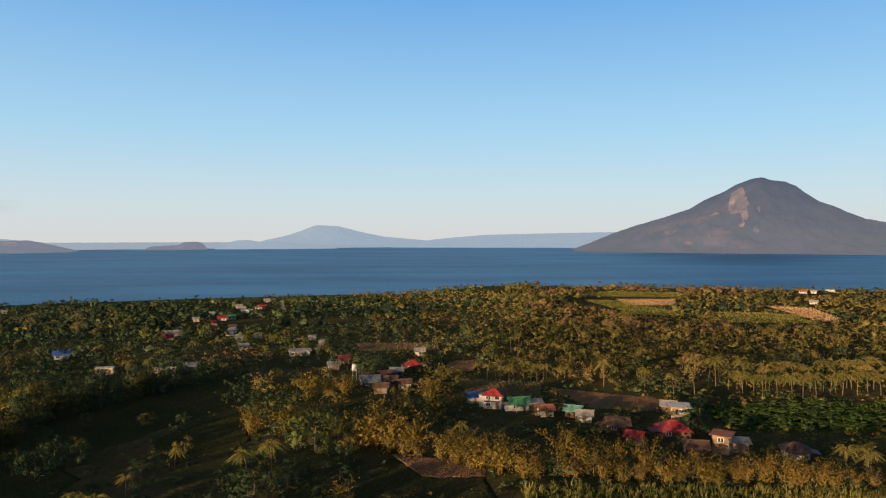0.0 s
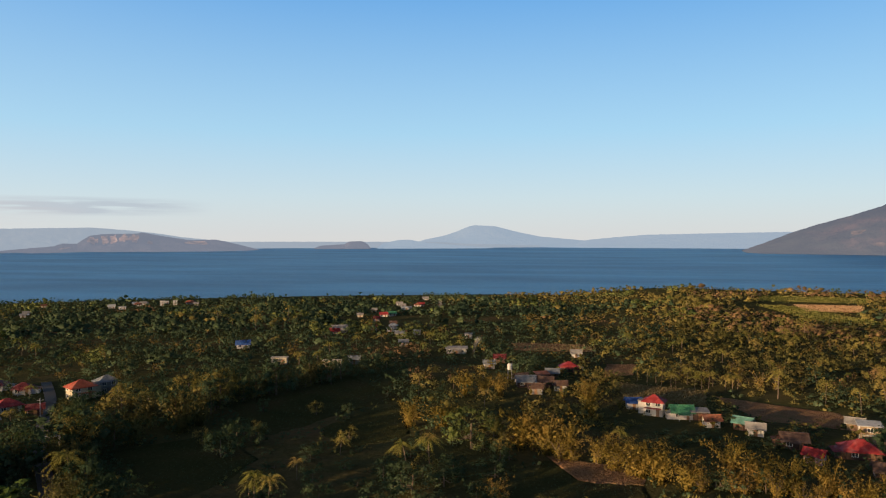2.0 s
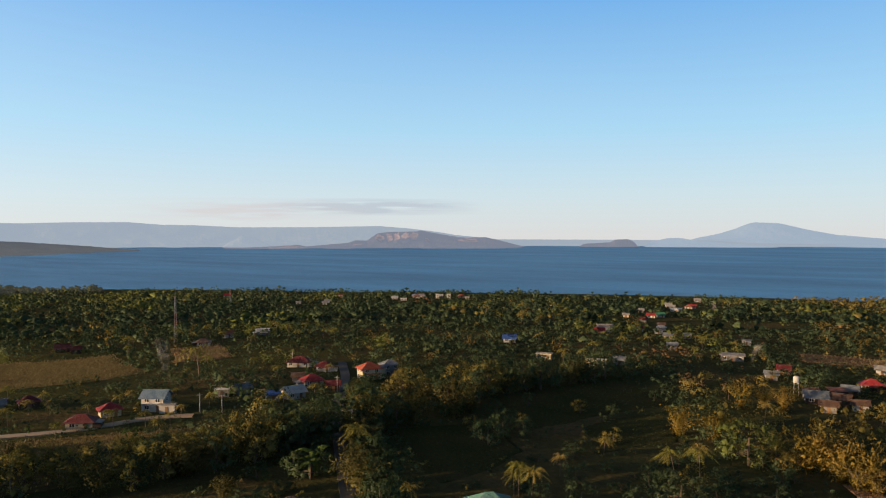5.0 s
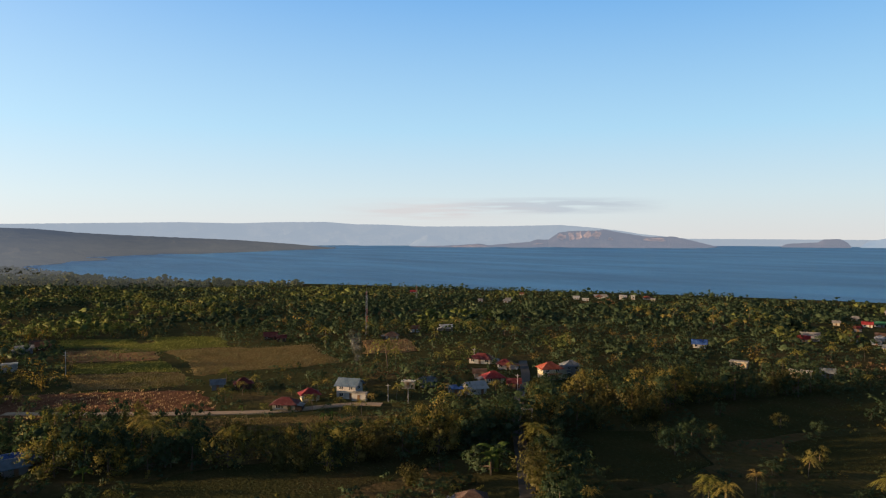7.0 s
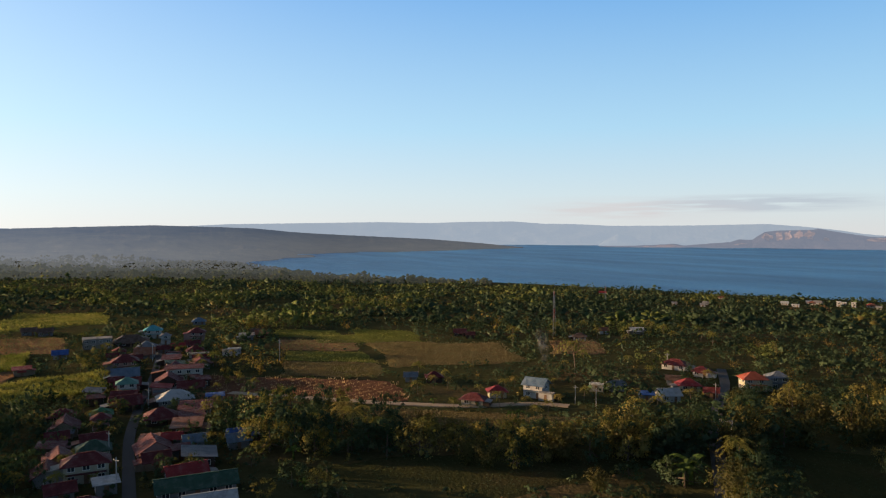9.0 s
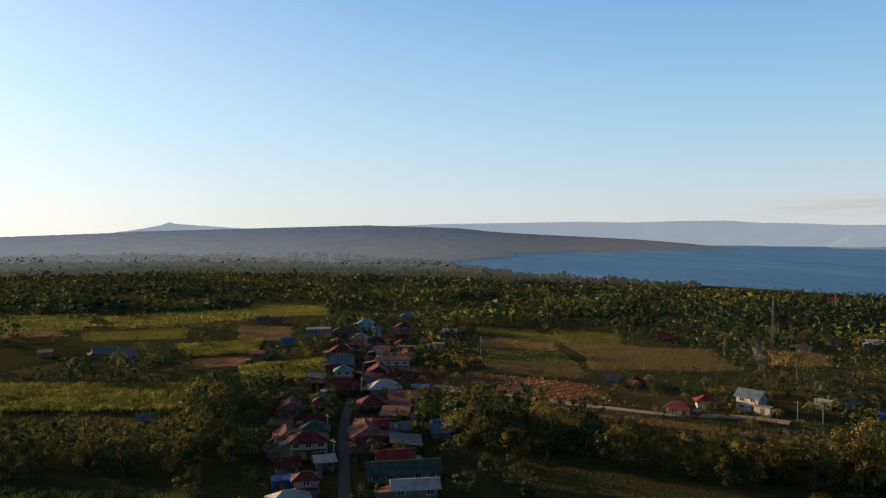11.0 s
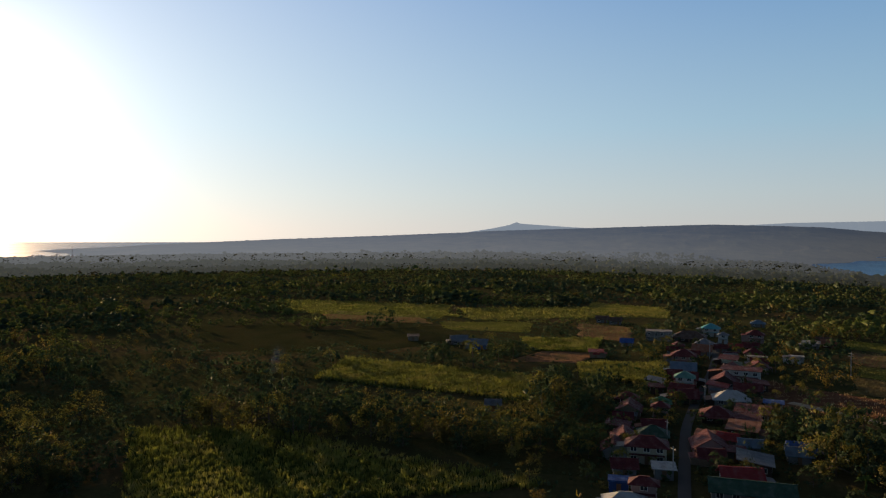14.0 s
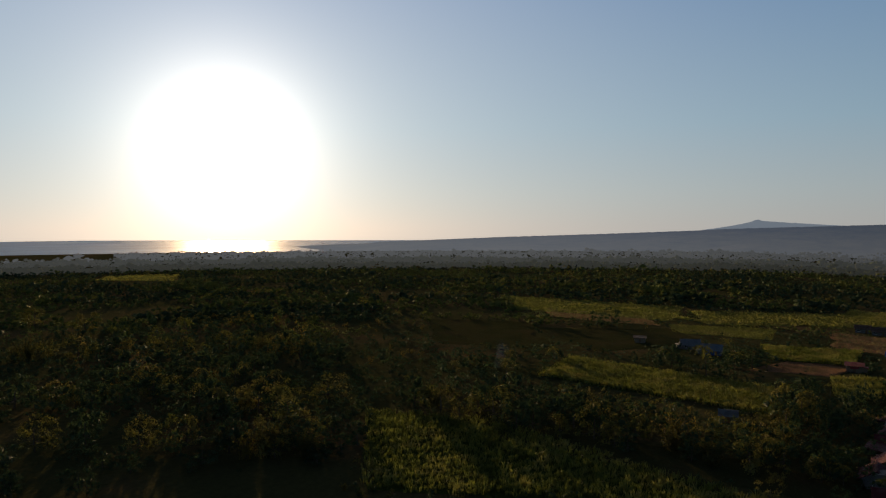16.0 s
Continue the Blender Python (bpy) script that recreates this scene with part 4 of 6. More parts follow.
house(-324.8, 29.6, 85, 5.7, 1.7, 1, "flat", "maroon", "white")
house(-345.2, -14.6, 92, 5.2, 4.1, 1, "gable", "blue", "grey")
house(-432.3, -32.6, 94, 6.8, 5.4, 1, "gable", "brown", "grey")
house(-425.6, -24.6, 93, 6.7, 5.4, 1, "gable", "brown", "grey")
house(-369.5, 76.7, 78, 5.9, 4.7, 1, "gable", "rust", "brown")
house(-365.3, 67.6, 80, 5.2, 4.2, 1, "shed", "grey", "grey")
house(-343.1, 33.2, 84, 5.2, 4.2, 1, "gable", "red", "grey")
house(-339.6, 26.7, 86, 4.6, 3.7, 1, "gable", "maroon", "grey")
house(-347.9, 40.1, 83, 6.1, 4.9, 1, "gable", "maroon", "brown")
house(-328.0, 5.7, 89, 4.0, 3.2, 1, "gable", "maroon", "grey")
house(-319.0, -80.7, 96, 7.8, 6.3, 1, "gable", "slateblue", "blue")
house(-328.3, -92.8, 111, 7.5, 6.0, 1, "gable", "slate", "grey")
house(-331.3, -117.4, 110, 4.9, 3.9, 1, "shed", "brown", "tan")
house(-209.5, -48.4, 103, 4.0, 3.2, 1, "gable", "slate", "grey")
house(-151.9, -7.9, 93, 4.0, 3.2, 1, "flat", "blue", "blue")
house(-146.6, -2.7, 91, 4.9, 2.9, 2, "hip", "maroon", "pink")
house(-140.6, -6.0, 97, 7.8, 5.4, 1, "hip", "tin", "grey")
house(-143.8, 19.5, 88, 9.1, 3.6, 1, "gable", "tin", "grey")
house(-319.6, 14.5, 87, 4.0, 3.2, 1, "gable", "maroon", "brown")
house(-174.0, 21.3, 174, 8.0, 6.7, 1, "shed", "slate", "brown")
house(-175.4, -10.2, 183, 6.8, 5.5, 1, "gable", "maroon", "grey")
house(-184.4, 12.0, 184, 7.8, 7.6, 1, "gable", "maroon", "pink")
house(-185.3, -8.4, 184, 6.5, 5.8, 1, "gable", "maroon", "tan")
house(-195.4, -10.4, 175, 5.6, 5.2, 1, "shed", "maroon", "brown")
house(-201.7, 21.7, 77, 7.0, 6.6, 1, "shed", "rust", "brown")
house(-211.5, 24.0, 91, 5.9, 4.8, 1, "shed", "maroon", "brown")
house(-215.5, -8.3, 178, 8.1, 6.5, 1, "gable", "maroon", "tan")
house(-221.3, 26.2, 78, 8.4, 6.7, 1, "shed", "maroon", "tan")
house(-245.9, 7.6, 74, 6.9, 5.3, 1, "gable", "maroon", "brown")
house(-254.3, 19.3, 169, 6.1, 5.6, 1, "shed", "red", "pink")
house(-257.3, -1.1, 170, 6.6, 4.8, 1, "shed", "slate", "brown")
house(-264.0, 22.2, 173, 8.4, 8.3, 1, "gable", "maroon", "brown")
house(-262.4, 32.7, 178, 7.1, 5.7, 1, "shed", "maroon", "brown")
house(-265.9, 9.2, 87, 7.6, 6.2, 1, "gable", "maroon", "pink")
house(-287.7, 26.1, 164, 7.3, 6.7, 1, "gable", "maroon", "brown")
house(-297.5, 27.8, 179, 7.3, 6.6, 1, "shed", "darkgreen", "pink")
house(-296.2, 36.9, 176, 8.2, 6.9, 1, "gable", "maroon", "grey")
house(-306.1, 38.6, 87, 5.7, 4.4, 1, "gable", "maroon", "pink")
house(-310.1, 27.5, 79, 6.4, 6.2, 1, "shed", "maroon", "brown")
house(-329.1, 39.3, 88, 7.2, 5.6, 1, "hip", "maroon", "pink")
house(-331.1, 18.6, 78, 7.6, 6.8, 1, "gable", "rust", "grey")
house(-342.2, 8.7, 182, 6.2, 4.5, 1, "hip", "maroon", "grey")
house(-351.1, 20.3, 82, 7.4, 7.3, 1, "hip", "slate", "pink")

# ---- plants: shapes of height 1 as arrays of points and four-cornered faces ----
rs = np.random.RandomState(11)


def unit(v):
    return v / (np.linalg.norm(v, axis=-1, keepdims=True) + 1e-9)


class Shape:
    """Points, quads and a material number for each quad (0 leaf, 1 wood)."""

    def __init__(self):
        self.p, self.f, self.m, self.d = [], [], [], []
        self.n = 0

    def quads(self, pts, mat=0, core=None):
        """pts: (k, 4, 3). core: the heart of the clump, from which the light on its leaves rounds off."""
        k = len(pts)
        p = pts.reshape(-1, 3)
        self.p.append(p)
        self.f.append(np.arange(4 * k).reshape(k, 4) + self.n)
        self.m.append(np.full(k, mat))
        face = np.repeat(unit(np.cross(pts[:, 1] - pts[:, 0], pts[:, 2] - pts[:, 0])), 4, 0)
        self.d.append(face if core is None else unit(unit(p - core) + 0.25 * face))
        self.n += 4 * k

    def leaves(self, centre, normal, size, slim=0.6, droop=0.0, core=None):
        """Pointed leaves or tufts at the centres, facing about along the normals."""
        k = len(centre)
        nrm = unit(unit(normal) + rs.normal(0, 0.38, (k, 3)))
        u = np.cross(nrm, rs.normal(0, 1, (k, 3)))
        u[:, 2] -= droop
        u = unit(u)
        v = unit(np.cross(nrm, u))
        s = (size * rs.uniform(0.6, 1.4, k))[:, None]
        self.quads(np.stack([centre - u * s * 0.5, centre - v * s * slim * 0.5, centre + u * s * 0.5, centre + v * s * slim * 0.5], 1), 0, core)

    def tube(self, pts, radii, sides=5, mat=1):
        pts = np.array(pts, float)
        rings = []
        for i, (c, r) in enumerate(zip(pts, radii)):
            d = unit(pts[min(i + 1, len(pts) - 1)] - pts[max(i - 1, 0)])
            a = unit(np.cross(d, (0.3, 1, 0.1)))
            b = np.cross(d, a)
            ang = np.arange(sides) * 2 * np.pi / sides
            rings.append(c + r * (np.cos(ang)[:, None] * a + np.sin(ang)[:, None] * b))
        q = []
        for r0, r1 in zip(rings, rings[1:]):
            for j in range(sides):
                q.append([r0[j], r0[(j + 1) % sides], r1[(j + 1) % sides], r1[j]])
        self.quads(np.array(q), mat)

    def lump(self, centre, r, core, k=6, rows=3, tall=1.0):
        """An uneven closed body of leaves, the dense part of a clump."""
        th = np.arange(k) * 2 * np.pi / k + rs.uniform(0, 1)
        ph = np.linspace(-1.25, 1.35, rows + 1)
        ring = np.array([[[np.cos(a) * np.cos(b), np.sin(a) * np.cos(b), np.sin(b) * tall] for a in th] for b in ph])
        ring = centre + ring * r * rs.uniform(0.72, 1.22, ring.shape[:2])[..., None]
        q = [[ring[i, j], ring[i, (j + 1) % k], ring[i + 1, (j + 1) % k], ring[i + 1, j]] for i in range(rows) for j in range(k)]
        self.quads(np.array(q), 0, core * 0.7 + centre * 0.3)

    def done(self):
        self.p, self.f, self.m, self.d = np.concatenate(self.p), np.concatenate(self.f), np.concatenate(self.m), np.concatenate(self.d)
        return self


def sphere_points(k):
    v = unit(rs.normal(0, 1, (k, 3)))
    return v


def broad(clumps, per, size, limbs, wide=0.42, trunk=True, low=0.22, heart=0.6, fine=(5, 2)):
    """A broad-leaved tree: trunk, limbs and clumps of leaves."""
    s = Shape()
    c = []
    mid, half = (low + 0.9) / 2, (0.9 - low) / 2
    for i in range(clumps):
        a, q = rs.uniform(0, 2 * np.pi), rs.uniform(0.15, 1) ** 0.5
        z = low + 0.06 + (0.78 - low) * ((i + rs.uniform(0, 1)) / clumps)
        lim = wide * max(0.15, 1 - ((z - mid) / (half * 1.1)) ** 2) ** 0.5
        c.append((np.cos(a) * q * lim, np.sin(a) * q * lim, z))
    c = np.array(c)
    if trunk:
        s.tube([(0, 0, -0.02), (0.01, 0.01, 0.25), (0.0, 0.02, 0.55)], [0.028, 0.02, 0.01], 5 if limbs else 3)
        for i in range(limbs):
            s.tube([(0, 0.01, 0.15 + 0.04 * i), c[i] * (0.6, 0.6, 0.8), c[i]], [0.012, 0.008, 0.003], 3)
    r = 0.40 / clumps ** 0.34
    for k in c:
        rk = r * rs.uniform(0.6, 1.35)
        core = k * (0.55, 0.55, 0.35) + np.array((0, 0, 0.05))
        if heart:
            s.lump(k, rk * heart, core, *fine)
        d = sphere_points(per)
        d[:, 2] = np.abs(d[:, 2]) * 1.2 - 0.5
        s.leaves(k + d * rk * rs.uniform(0.2, 1.0, (per, 1)) ** 0.5 * 1.25, d, size, core=core * 0.8 + k * 0.2)
    return s.done()


def bamboo(culms, per, size):
    """A dense clump of arching culms with feathery tips."""
    s = Shape()
    for i in range(culms):
        a = rs.uniform(0, 2 * np.pi)
        lean, top = rs.uniform(0.08, 0.55), rs.uniform(0.5, 1.0)
        u = np.linspace(0, 1, 6)
        line = np.stack([np.cos(a) * (0.04 + lean * u ** 2.2), np.sin(a) * (0.04 + lean * u ** 2.2), top * (u - 0.14 * u ** 3.5 * (1 + lean))], 1)
        s.tube(line, [0.007, 0.007, 0.006, 0.005, 0.003, 0.001], 3)
        t = rs.uniform(0.04, 1.0, per) ** 0.8
        base = np.stack([np.interp(t, u, line[:, j]) for j in range(3)], 1)
        off = rs.normal(0, 0.07, (per, 3)) * (1.25 - t[:, None] * 0.6)
        heart = np.array((np.cos(a) * 0.1, np.sin(a) * 0.1, 0.35 * top))
        s.leaves(base + off, off + (0, 0, 0.03), size, 0.42, 0.5, core=heart)
    s.lump(np.array((0, 0, 0.2)), 0.09, np.array((0, 0, 0.0)), 5, 2)
    return s.done()


def palm(fronds, leaflets, segs):
    """A coconut palm with arching feathered fronds."""
    s = Shape()
    bend = rs.uniform(-0.1, 0.1, 2)
    u = np.linspace(0, 1, segs)
    s.tube(np.stack([bend[0] * u ** 2, bend[1] * u ** 2, u * 0.78 - 0.02], 1), 0.012 - 0.005 * u, 6 if segs > 3 else 4)
    top = np.array((bend[0], bend[1], 0.76))
    for i in range(fronds):
        a = i * 2.4 + rs.uniform(-0.2, 0.2)
        lift, span = rs.uniform(-0.4, 1.5), rs.uniform(0.30, 0.43)
        d = np.array((np.cos(a), np.sin(a), 0))
        side = np.array((-np.sin(a), np.cos(a), 0))
        t = np.linspace(0.06, 1, leaflets)
        spine = top + d * (span * t * (1 - 0.12 * lift))[:, None] + np.array((0, 0, 1)) * (span * (lift * 0.75 * t - (0.55 + 0.35 * lift) * t ** 2))[:, None]
        nxt = np.vstack([spine[1:], spine[-1:] + (spine[-1] - spine[-2])])
        w = 0.066 * np.sin(np.pi * (0.12 + 0.80 * t)) + 0.01
        for sg in (-1, 1):
            tip = spine + sg * side * w[:, None] + d * w[:, None] * 0.35 - np.array((0, 0, 1)) * (w * rs.uniform(0.5, 1.0, leaflets))[:, None]
            s.quads(np.stack([spine, spine * 0.45 + nxt * 0.55, tip * 0.93 + nxt * 0.07, tip], 1))
    return s.done()


def banana(leaves):
    """A banana plant: thick stem and long paddle leaves."""
    s = Shape()
    s.tube([(0, 0, -0.02), (0, 0, 0.3), (0, 0, 0.5)], [0.05, 0.04, 0.02], 6)
    for i in range(leaves):
        a, lift, span = i * 2.2 + rs.uniform(-0.3, 0.3), rs.uniform(0.5, 1.3), rs.uniform(0.42, 0.6)
        d, side = np.array((np.cos(a), np.sin(a), 0)), np.array((-np.sin(a), np.cos(a), 0))
        t = np.linspace(0, 1, 6)
        spine = np.array((0, 0, 0.42)) + d * (span * t * 0.8)[:, None] + np.array((0, 0, 1)) * (span * (lift * t - (0.55 + 0.35 * lift) * t ** 2.2))[:, None]
        w = np.array((0.015, 0.06, 0.085, 0.085, 0.06, 0.01))[:, None]
        for sg in (-1, 1):
            edge = spine + sg * side * w - np.array((0, 0, 1)) * w * 0.3
            s.quads(np.stack([spine[:-1], spine[1:], edge[1:], edge[:-1]], 1))
    return s.done()


def tuft(blades, spread, lean):
    """Long blades rising from one root."""
    s = Shape()
    a = rs.uniform(0, 2 * np.pi, blades)
    d = np.stack([np.cos(a), np.sin(a), np.zeros(blades)], 1)
    side = np.stack([-np.sin(a), np.cos(a), np.zeros(blades)], 1)
    root = d * spread * rs.uniform(0.2, 1, (blades, 1))
    h = rs.uniform(0.7, 1.0, (blades, 1))
    tip = root + d * lean * rs.uniform(0.4, 1.2, (blades, 1)) + np.array((0, 0, 1)) * h
    mid = root + d * lean * 0.25 + np.array((0, 0, 1)) * h * 0.62
    s.quads(np.stack([root - side * 0.03, root + side * 0.03, mid + side * 0.06, mid - side * 0.06], 1))
    s.quads(np.stack([mid - side * 0.06, mid + side * 0.06, tip + side * 0.01, tip - side * 0.01], 1))
    return s.done()


def shape_mesh(name, pts, faces, mats, materials, normals):
    me = bpy.data.meshes.new(name)
    n, k = len(pts), len(faces)
    me.vertices.add(n)
    me.vertices.foreach_set("co", np.ascontiguousarray(pts, np.float32).ravel())
    me.loops.add(4 * k)
    me.loops.foreach_set("vertex_index", np.ascontiguousarray(faces, np.int32).ravel())
    me.polygons.add(k)
    me.polygons.foreach_set("loop_start", np.arange(0, 4 * k, 4, dtype=np.int32))
    me.polygons.foreach_set("material_index", np.ascontiguousarray(mats, np.int32))
    for mat in materials:
        me.materials.append(mat)
    me.update()
    me.normals_split_custom_set_from_vertices(np.ascontiguousarray(normals, np.float32))
    return me


def scatter(name, label, shapes, spots, materials, category="trees"):
    """One object of kind stuff: shapes at spots, rows of x, y, z, height, width factor."""
    if not len(spots):
        return None
    spots = np.array(spots)
    P, Q, S, D = [], [], [], []
    n = 0
    pick = rs.randint(0, len(shapes), len(spots))
    ang = rs.uniform(0, 2 * np.pi, len(spots))
    for i, s in enumerate(shapes):
        me = pick == i
        k = me.sum()
        if not k:
            continue
        c, sn = np.cos(ang[me])[:, None], np.sin(ang[me])[:, None]
        h, w = spots[me, 3][:, None], (spots[me, 3] * spots[me, 4])[:, None]
        x = (c * s.p[None, :, 0] - sn * s.p[None, :, 1]) * w + spots[me, 0][:, None]
        y = (sn * s.p[None, :, 0] + c * s.p[None, :, 1]) * w + spots[me, 1][:, None]
        z = s.p[None, :, 2] * h + spots[me, 2][:, None]
        P.append(np.stack([x, y, z], 2).reshape(-1, 3))
        Q.append((s.f[None] + (np.arange(k) * len(s.p))[:, None, None] + n).reshape(-1, 4))
        S.append(np.tile(s.m, k))
        D.append(np.stack([c * s.d[None, :, 0] - sn * s.d[None, :, 1], sn * s.d[None, :, 0] + c * s.d[None, :, 1], np.repeat(s.d[None, :, 2], k, 0)], 2).reshape(-1, 3))
        n += k * len(s.p)
    ob = new(name, shape_mesh(name, np.concatenate(P), np.concatenate(Q), np.concatenate(S), materials, np.concatenate(D)))
    return tagged(ob, label, category, kind="stuff")


def inside(poly, x, y):
    hit = np.zeros(len(x), bool)
    for (x0, y0), (x1, y1) in zip(poly, poly[1:] + poly[:1]):
        if y0 != y1:
            hit ^= ((y0 > y) != (y1 > y)) & (x < (x1 - x0) * (y - y0) / (y1 - y0) + x0)
    return hit


# gaps in the woods that keep the planted rows of palms in view
GLADES = [(12 + 6 * i, 264 - i, 5.0) for i in range(7)] + [(96 + 7 * i, 243 - i, 6.0) for i in range(9)]


def open_ground(x, y):
    """Where no trees stand: fields, roads, houses and the gaps kept round them for the view."""
    hit = np.zeros(len(x), bool)
    for kind, *poly in CLEAR:
        hit |= inside(poly, x, y)
    for px, py, r in STRIPS + HOMES + GLADES:
        hit |= (x - px) ** 2 + (y - py) ** 2 < r * r
    return hit


def fractal(x, y, scale, seed):
    return np.array([noise.noise((a * scale, b * scale, seed)) + 0.5 * noise.noise((a * scale * 2.3, b * scale * 2.3, seed + 5)) for a, b in zip(x, y)])


def spots_between(r0, r1, az0, az1, gap):
    """Jittered places on land between two distances and two headings."""
    n = int(2 * r1 / gap)
    gx, gy = np.meshgrid(np.linspace(-r1, r1, n), np.linspace(-r1, r1, n))
    x, y = gx.ravel() + rs.uniform(-0.85, 0.85, n * n) * gap, gy.ravel() + rs.uniform(-0.85, 0.85, n * n) * gap
    r, az = np.hypot(x, y), np.degrees(np.arctan2(x, y))
    keep = (r > r0) & (r < r1) & (az > az0) & (az < az1)
    x, y, r, az = x[keep], y[keep], r[keep], az[keep]
    sh = np.array([shore(a) for a in az])
    open_beach = np.array([noise.noise((a * 0.22, 4.2, 0)) for a in az])
    keep = r < sh - 14 - 55 * (open_beach > 0.02) * (az > -40) * (az < -3)
    return x[keep], y[keep]


NEAR = {
    "broad": [broad(20, 46, 0.046, 5, 0.45, True, 0.06, 0.36, (4, 2)) for _ in range(4)] + [broad(20, 46, 0.046, 5, 0.58, True, 0.08, 0.36, (4, 2)) for _ in range(3)],
    "bamboo": [bamboo(22, 46, 0.058) for _ in range(4)],
    "palm": [palm(20, 15, 7) for _ in range(4)],
    "banana": [banana(8) for _ in range(3)],
}
MID = {
    "broad": [broad(10, 20, 0.06, 0, 0.46, False, 0.03, 0.36, (3, 2)) for _ in range(5)] + [broad(11, 19, 0.06, 0, 0.62, False, 0.04, 0.36, (3, 2)) for _ in range(4)] + [broad(7, 18, 0.06, 0, 0.3, False, 0.05, 0.36, (3, 2)) for _ in range(2)],
    "bamboo": [bamboo(10, 22, 0.07) for _ in range(4)],
    "palm": [palm(14, 6, 3) for _ in range(4)],
}
BACK = {
    "broad": [broad(6, 14, 0.08, 0, 0.46, False, 0.03, 0.44, (3, 2)) for _ in range(6)] + [broad(7, 12, 0.08, 0, 0.62, False, 0.05, 0.44, (3, 2)) for _ in range(5)] + [broad(4, 16, 0.075, 0, 0.28, False, 0.06, 0.5, (3, 2)) for _ in range(2)],
    "bamboo": [bamboo(8, 18, 0.08) for _ in range(4)],
    "palm": [palm(13, 5, 3) for _ in range(4)],
}
FAR = {"broad": [broad(3, 9, 0.11, 0, 0.46, False, 0.0, 0.66, (3, 2)) for _ in range(10)] + [broad(4, 7, 0.11, 0, 0.64, False, 0.02, 0.66, (3, 2)) for _ in range(8)], "palm": [palm(9, 3, 2) for _ in range(3)]}
VFAR = {"broad": [broad(2, 7, 0.13, 0, 0.5, False, 0.0, 0.66, (3, 2)) for _ in range(8)] + [broad(3, 5, 0.12, 0, 0.66, False, 0.0, 0.64, (3, 2)) for _ in range(6)]}

DIM = {"broad": [broad(4, 1, 0.1, 0, 0.6, False, 0.0, 0.95, (5, 2)) for _ in range(10)]}

PLACED = {"palm": [], "bamboo": [], "tree": [], "banana": []}
PLACED["palm"] += [(-44, 157, 8.6), (-39, 159, 9.1), (-63, 164, 5.9), (90, 156, 9.4), (94, 155, 8.8), (-23, 171, 4.4), (-68, 129, 8.2), (-64, 127, 9.1), (-68, 127, 6.2), (-135, 159, 9.5), (-110, 128, 10.0), (-171, 58, 11.8), (-295, 43, 8.3), (-222, 53, 6.0), (-298, 37, 6.4), (-206, 41, 7.0), (-207, 46, 7.0), (-180, 117, 6.0), (-170, 114, 6.1), (-173, 120, 5.2), (-181, 59, 11.1), (-164, 168, 5.8), (-225, -60, 5.8), (-228, -58, 5.8), (-229, -40, 5.4), (-241, -49, 4.8), (100, 246, 8.7), (102, 239, 9.4), (105, 237, 8.5), (111, 233, 9.7)]
PLACED["palm"] += [(115, 231, 10.6), (119, 232, 10.3), (124, 233, 10.0), (131, 237, 9.3), (135, 237, 10.3), (140, 237, 9.9), (143, 236, 9.9), (148, 237, 9.1), (107, 235, 8.5), (103, 246, 7.9), (-171, -16, 5.2), (-167, -8, 5.9), (-156, -8, 3.3), (-177, -23, 3.6), (-205, 30, 3.9), (-234, -4, 4.8), (-220, -2, 5.3), (-228, 48, 3.9), (-209, -2, 5.1), (-246, 36, 4.5), (-280, 2, 5.5), (-245, 48, 5.8), (-289, 37, 5.6), (-285, 44, 5.8), (-300, -4, 5.7), (-305, 56, 3.8), (-308, -6, 5.4), (-310, 52, 5.5), (-322, -10, 3.4), (-350, 4, 6.0)]
PLACED["palm"] += [(-315, 33, 3.6), (-329, -6, 3.6)]
rq = random.Random(21)
PLACED["palm"] += [(14 + 2.6 * i + rq.uniform(-1, 1), 268 - 0.5 * i + rq.uniform(-4, 4), rq.uniform(5.5, 7.5)) for i in range(14)]
PLACED["palm"] += [(92 + 3.6 * i + rq.uniform(-1.5, 1.5), 252 - 0.6 * i + rq.uniform(-6, 10), rq.uniform(9.5, 12.5)) for i in range(18)]
PLACED["palm"] += [(-226, 113, 6.5), (-221, 105, 5.5), (-186, 111, 6.8), (-190, 97, 5.2), (-178, 127, 6.0), (-204, 124, 5.6), (-214, 96, 6.2), (-209, 131, 5.0), (-182, 140, 6.4), (-172, 152, 5.8), (-240, 108, 6.6), (-168, 62, 9.5), (-163, 73, 8.5), (-176, 70, 8.0), (-183, 52, 7.5), (-219, 190, 6.0), (-202, 186, 5.4), (-184, 196, 6.2)]
PLACED["palm"] += [(-208 + rq.uniform(-30, 30), -34 + rq.uniform(-14, 8), rq.uniform(5.5, 8.0)) for i in range(12)]
PLACED["bamboo"] += [(-53, 192, 10.3), (-43, 192, 10.1), (-20, 179, 13.9), (-13, 176, 12.5), (-8, 173, 13.4), (-45, 234, 11.0), (-33, 234, 9.3), (-39, 237, 7.9), (3, 167, 10.4), (9, 163, 11.1), (13, 160, 12.5), (18, 157, 9.4), (28, 164, 11.8), (33, 160, 9.7), (39, 159, 10.0), (46, 157, 10.0), (52, 155, 8.8), (57, 152, 8.5), (64, 153, 7.3), (70, 152, 8.8), (75, 151, 8.6), (81, 150, 7.2), (-3, 215, 11.8), (-4, 234, 9.6), (49, 152, 6.8), (59, 151, 6.9), (-134, 156, 10.2), (-122, 139, 9.6), (-116, 136, 10.5), (-108, 123, 10.0)]
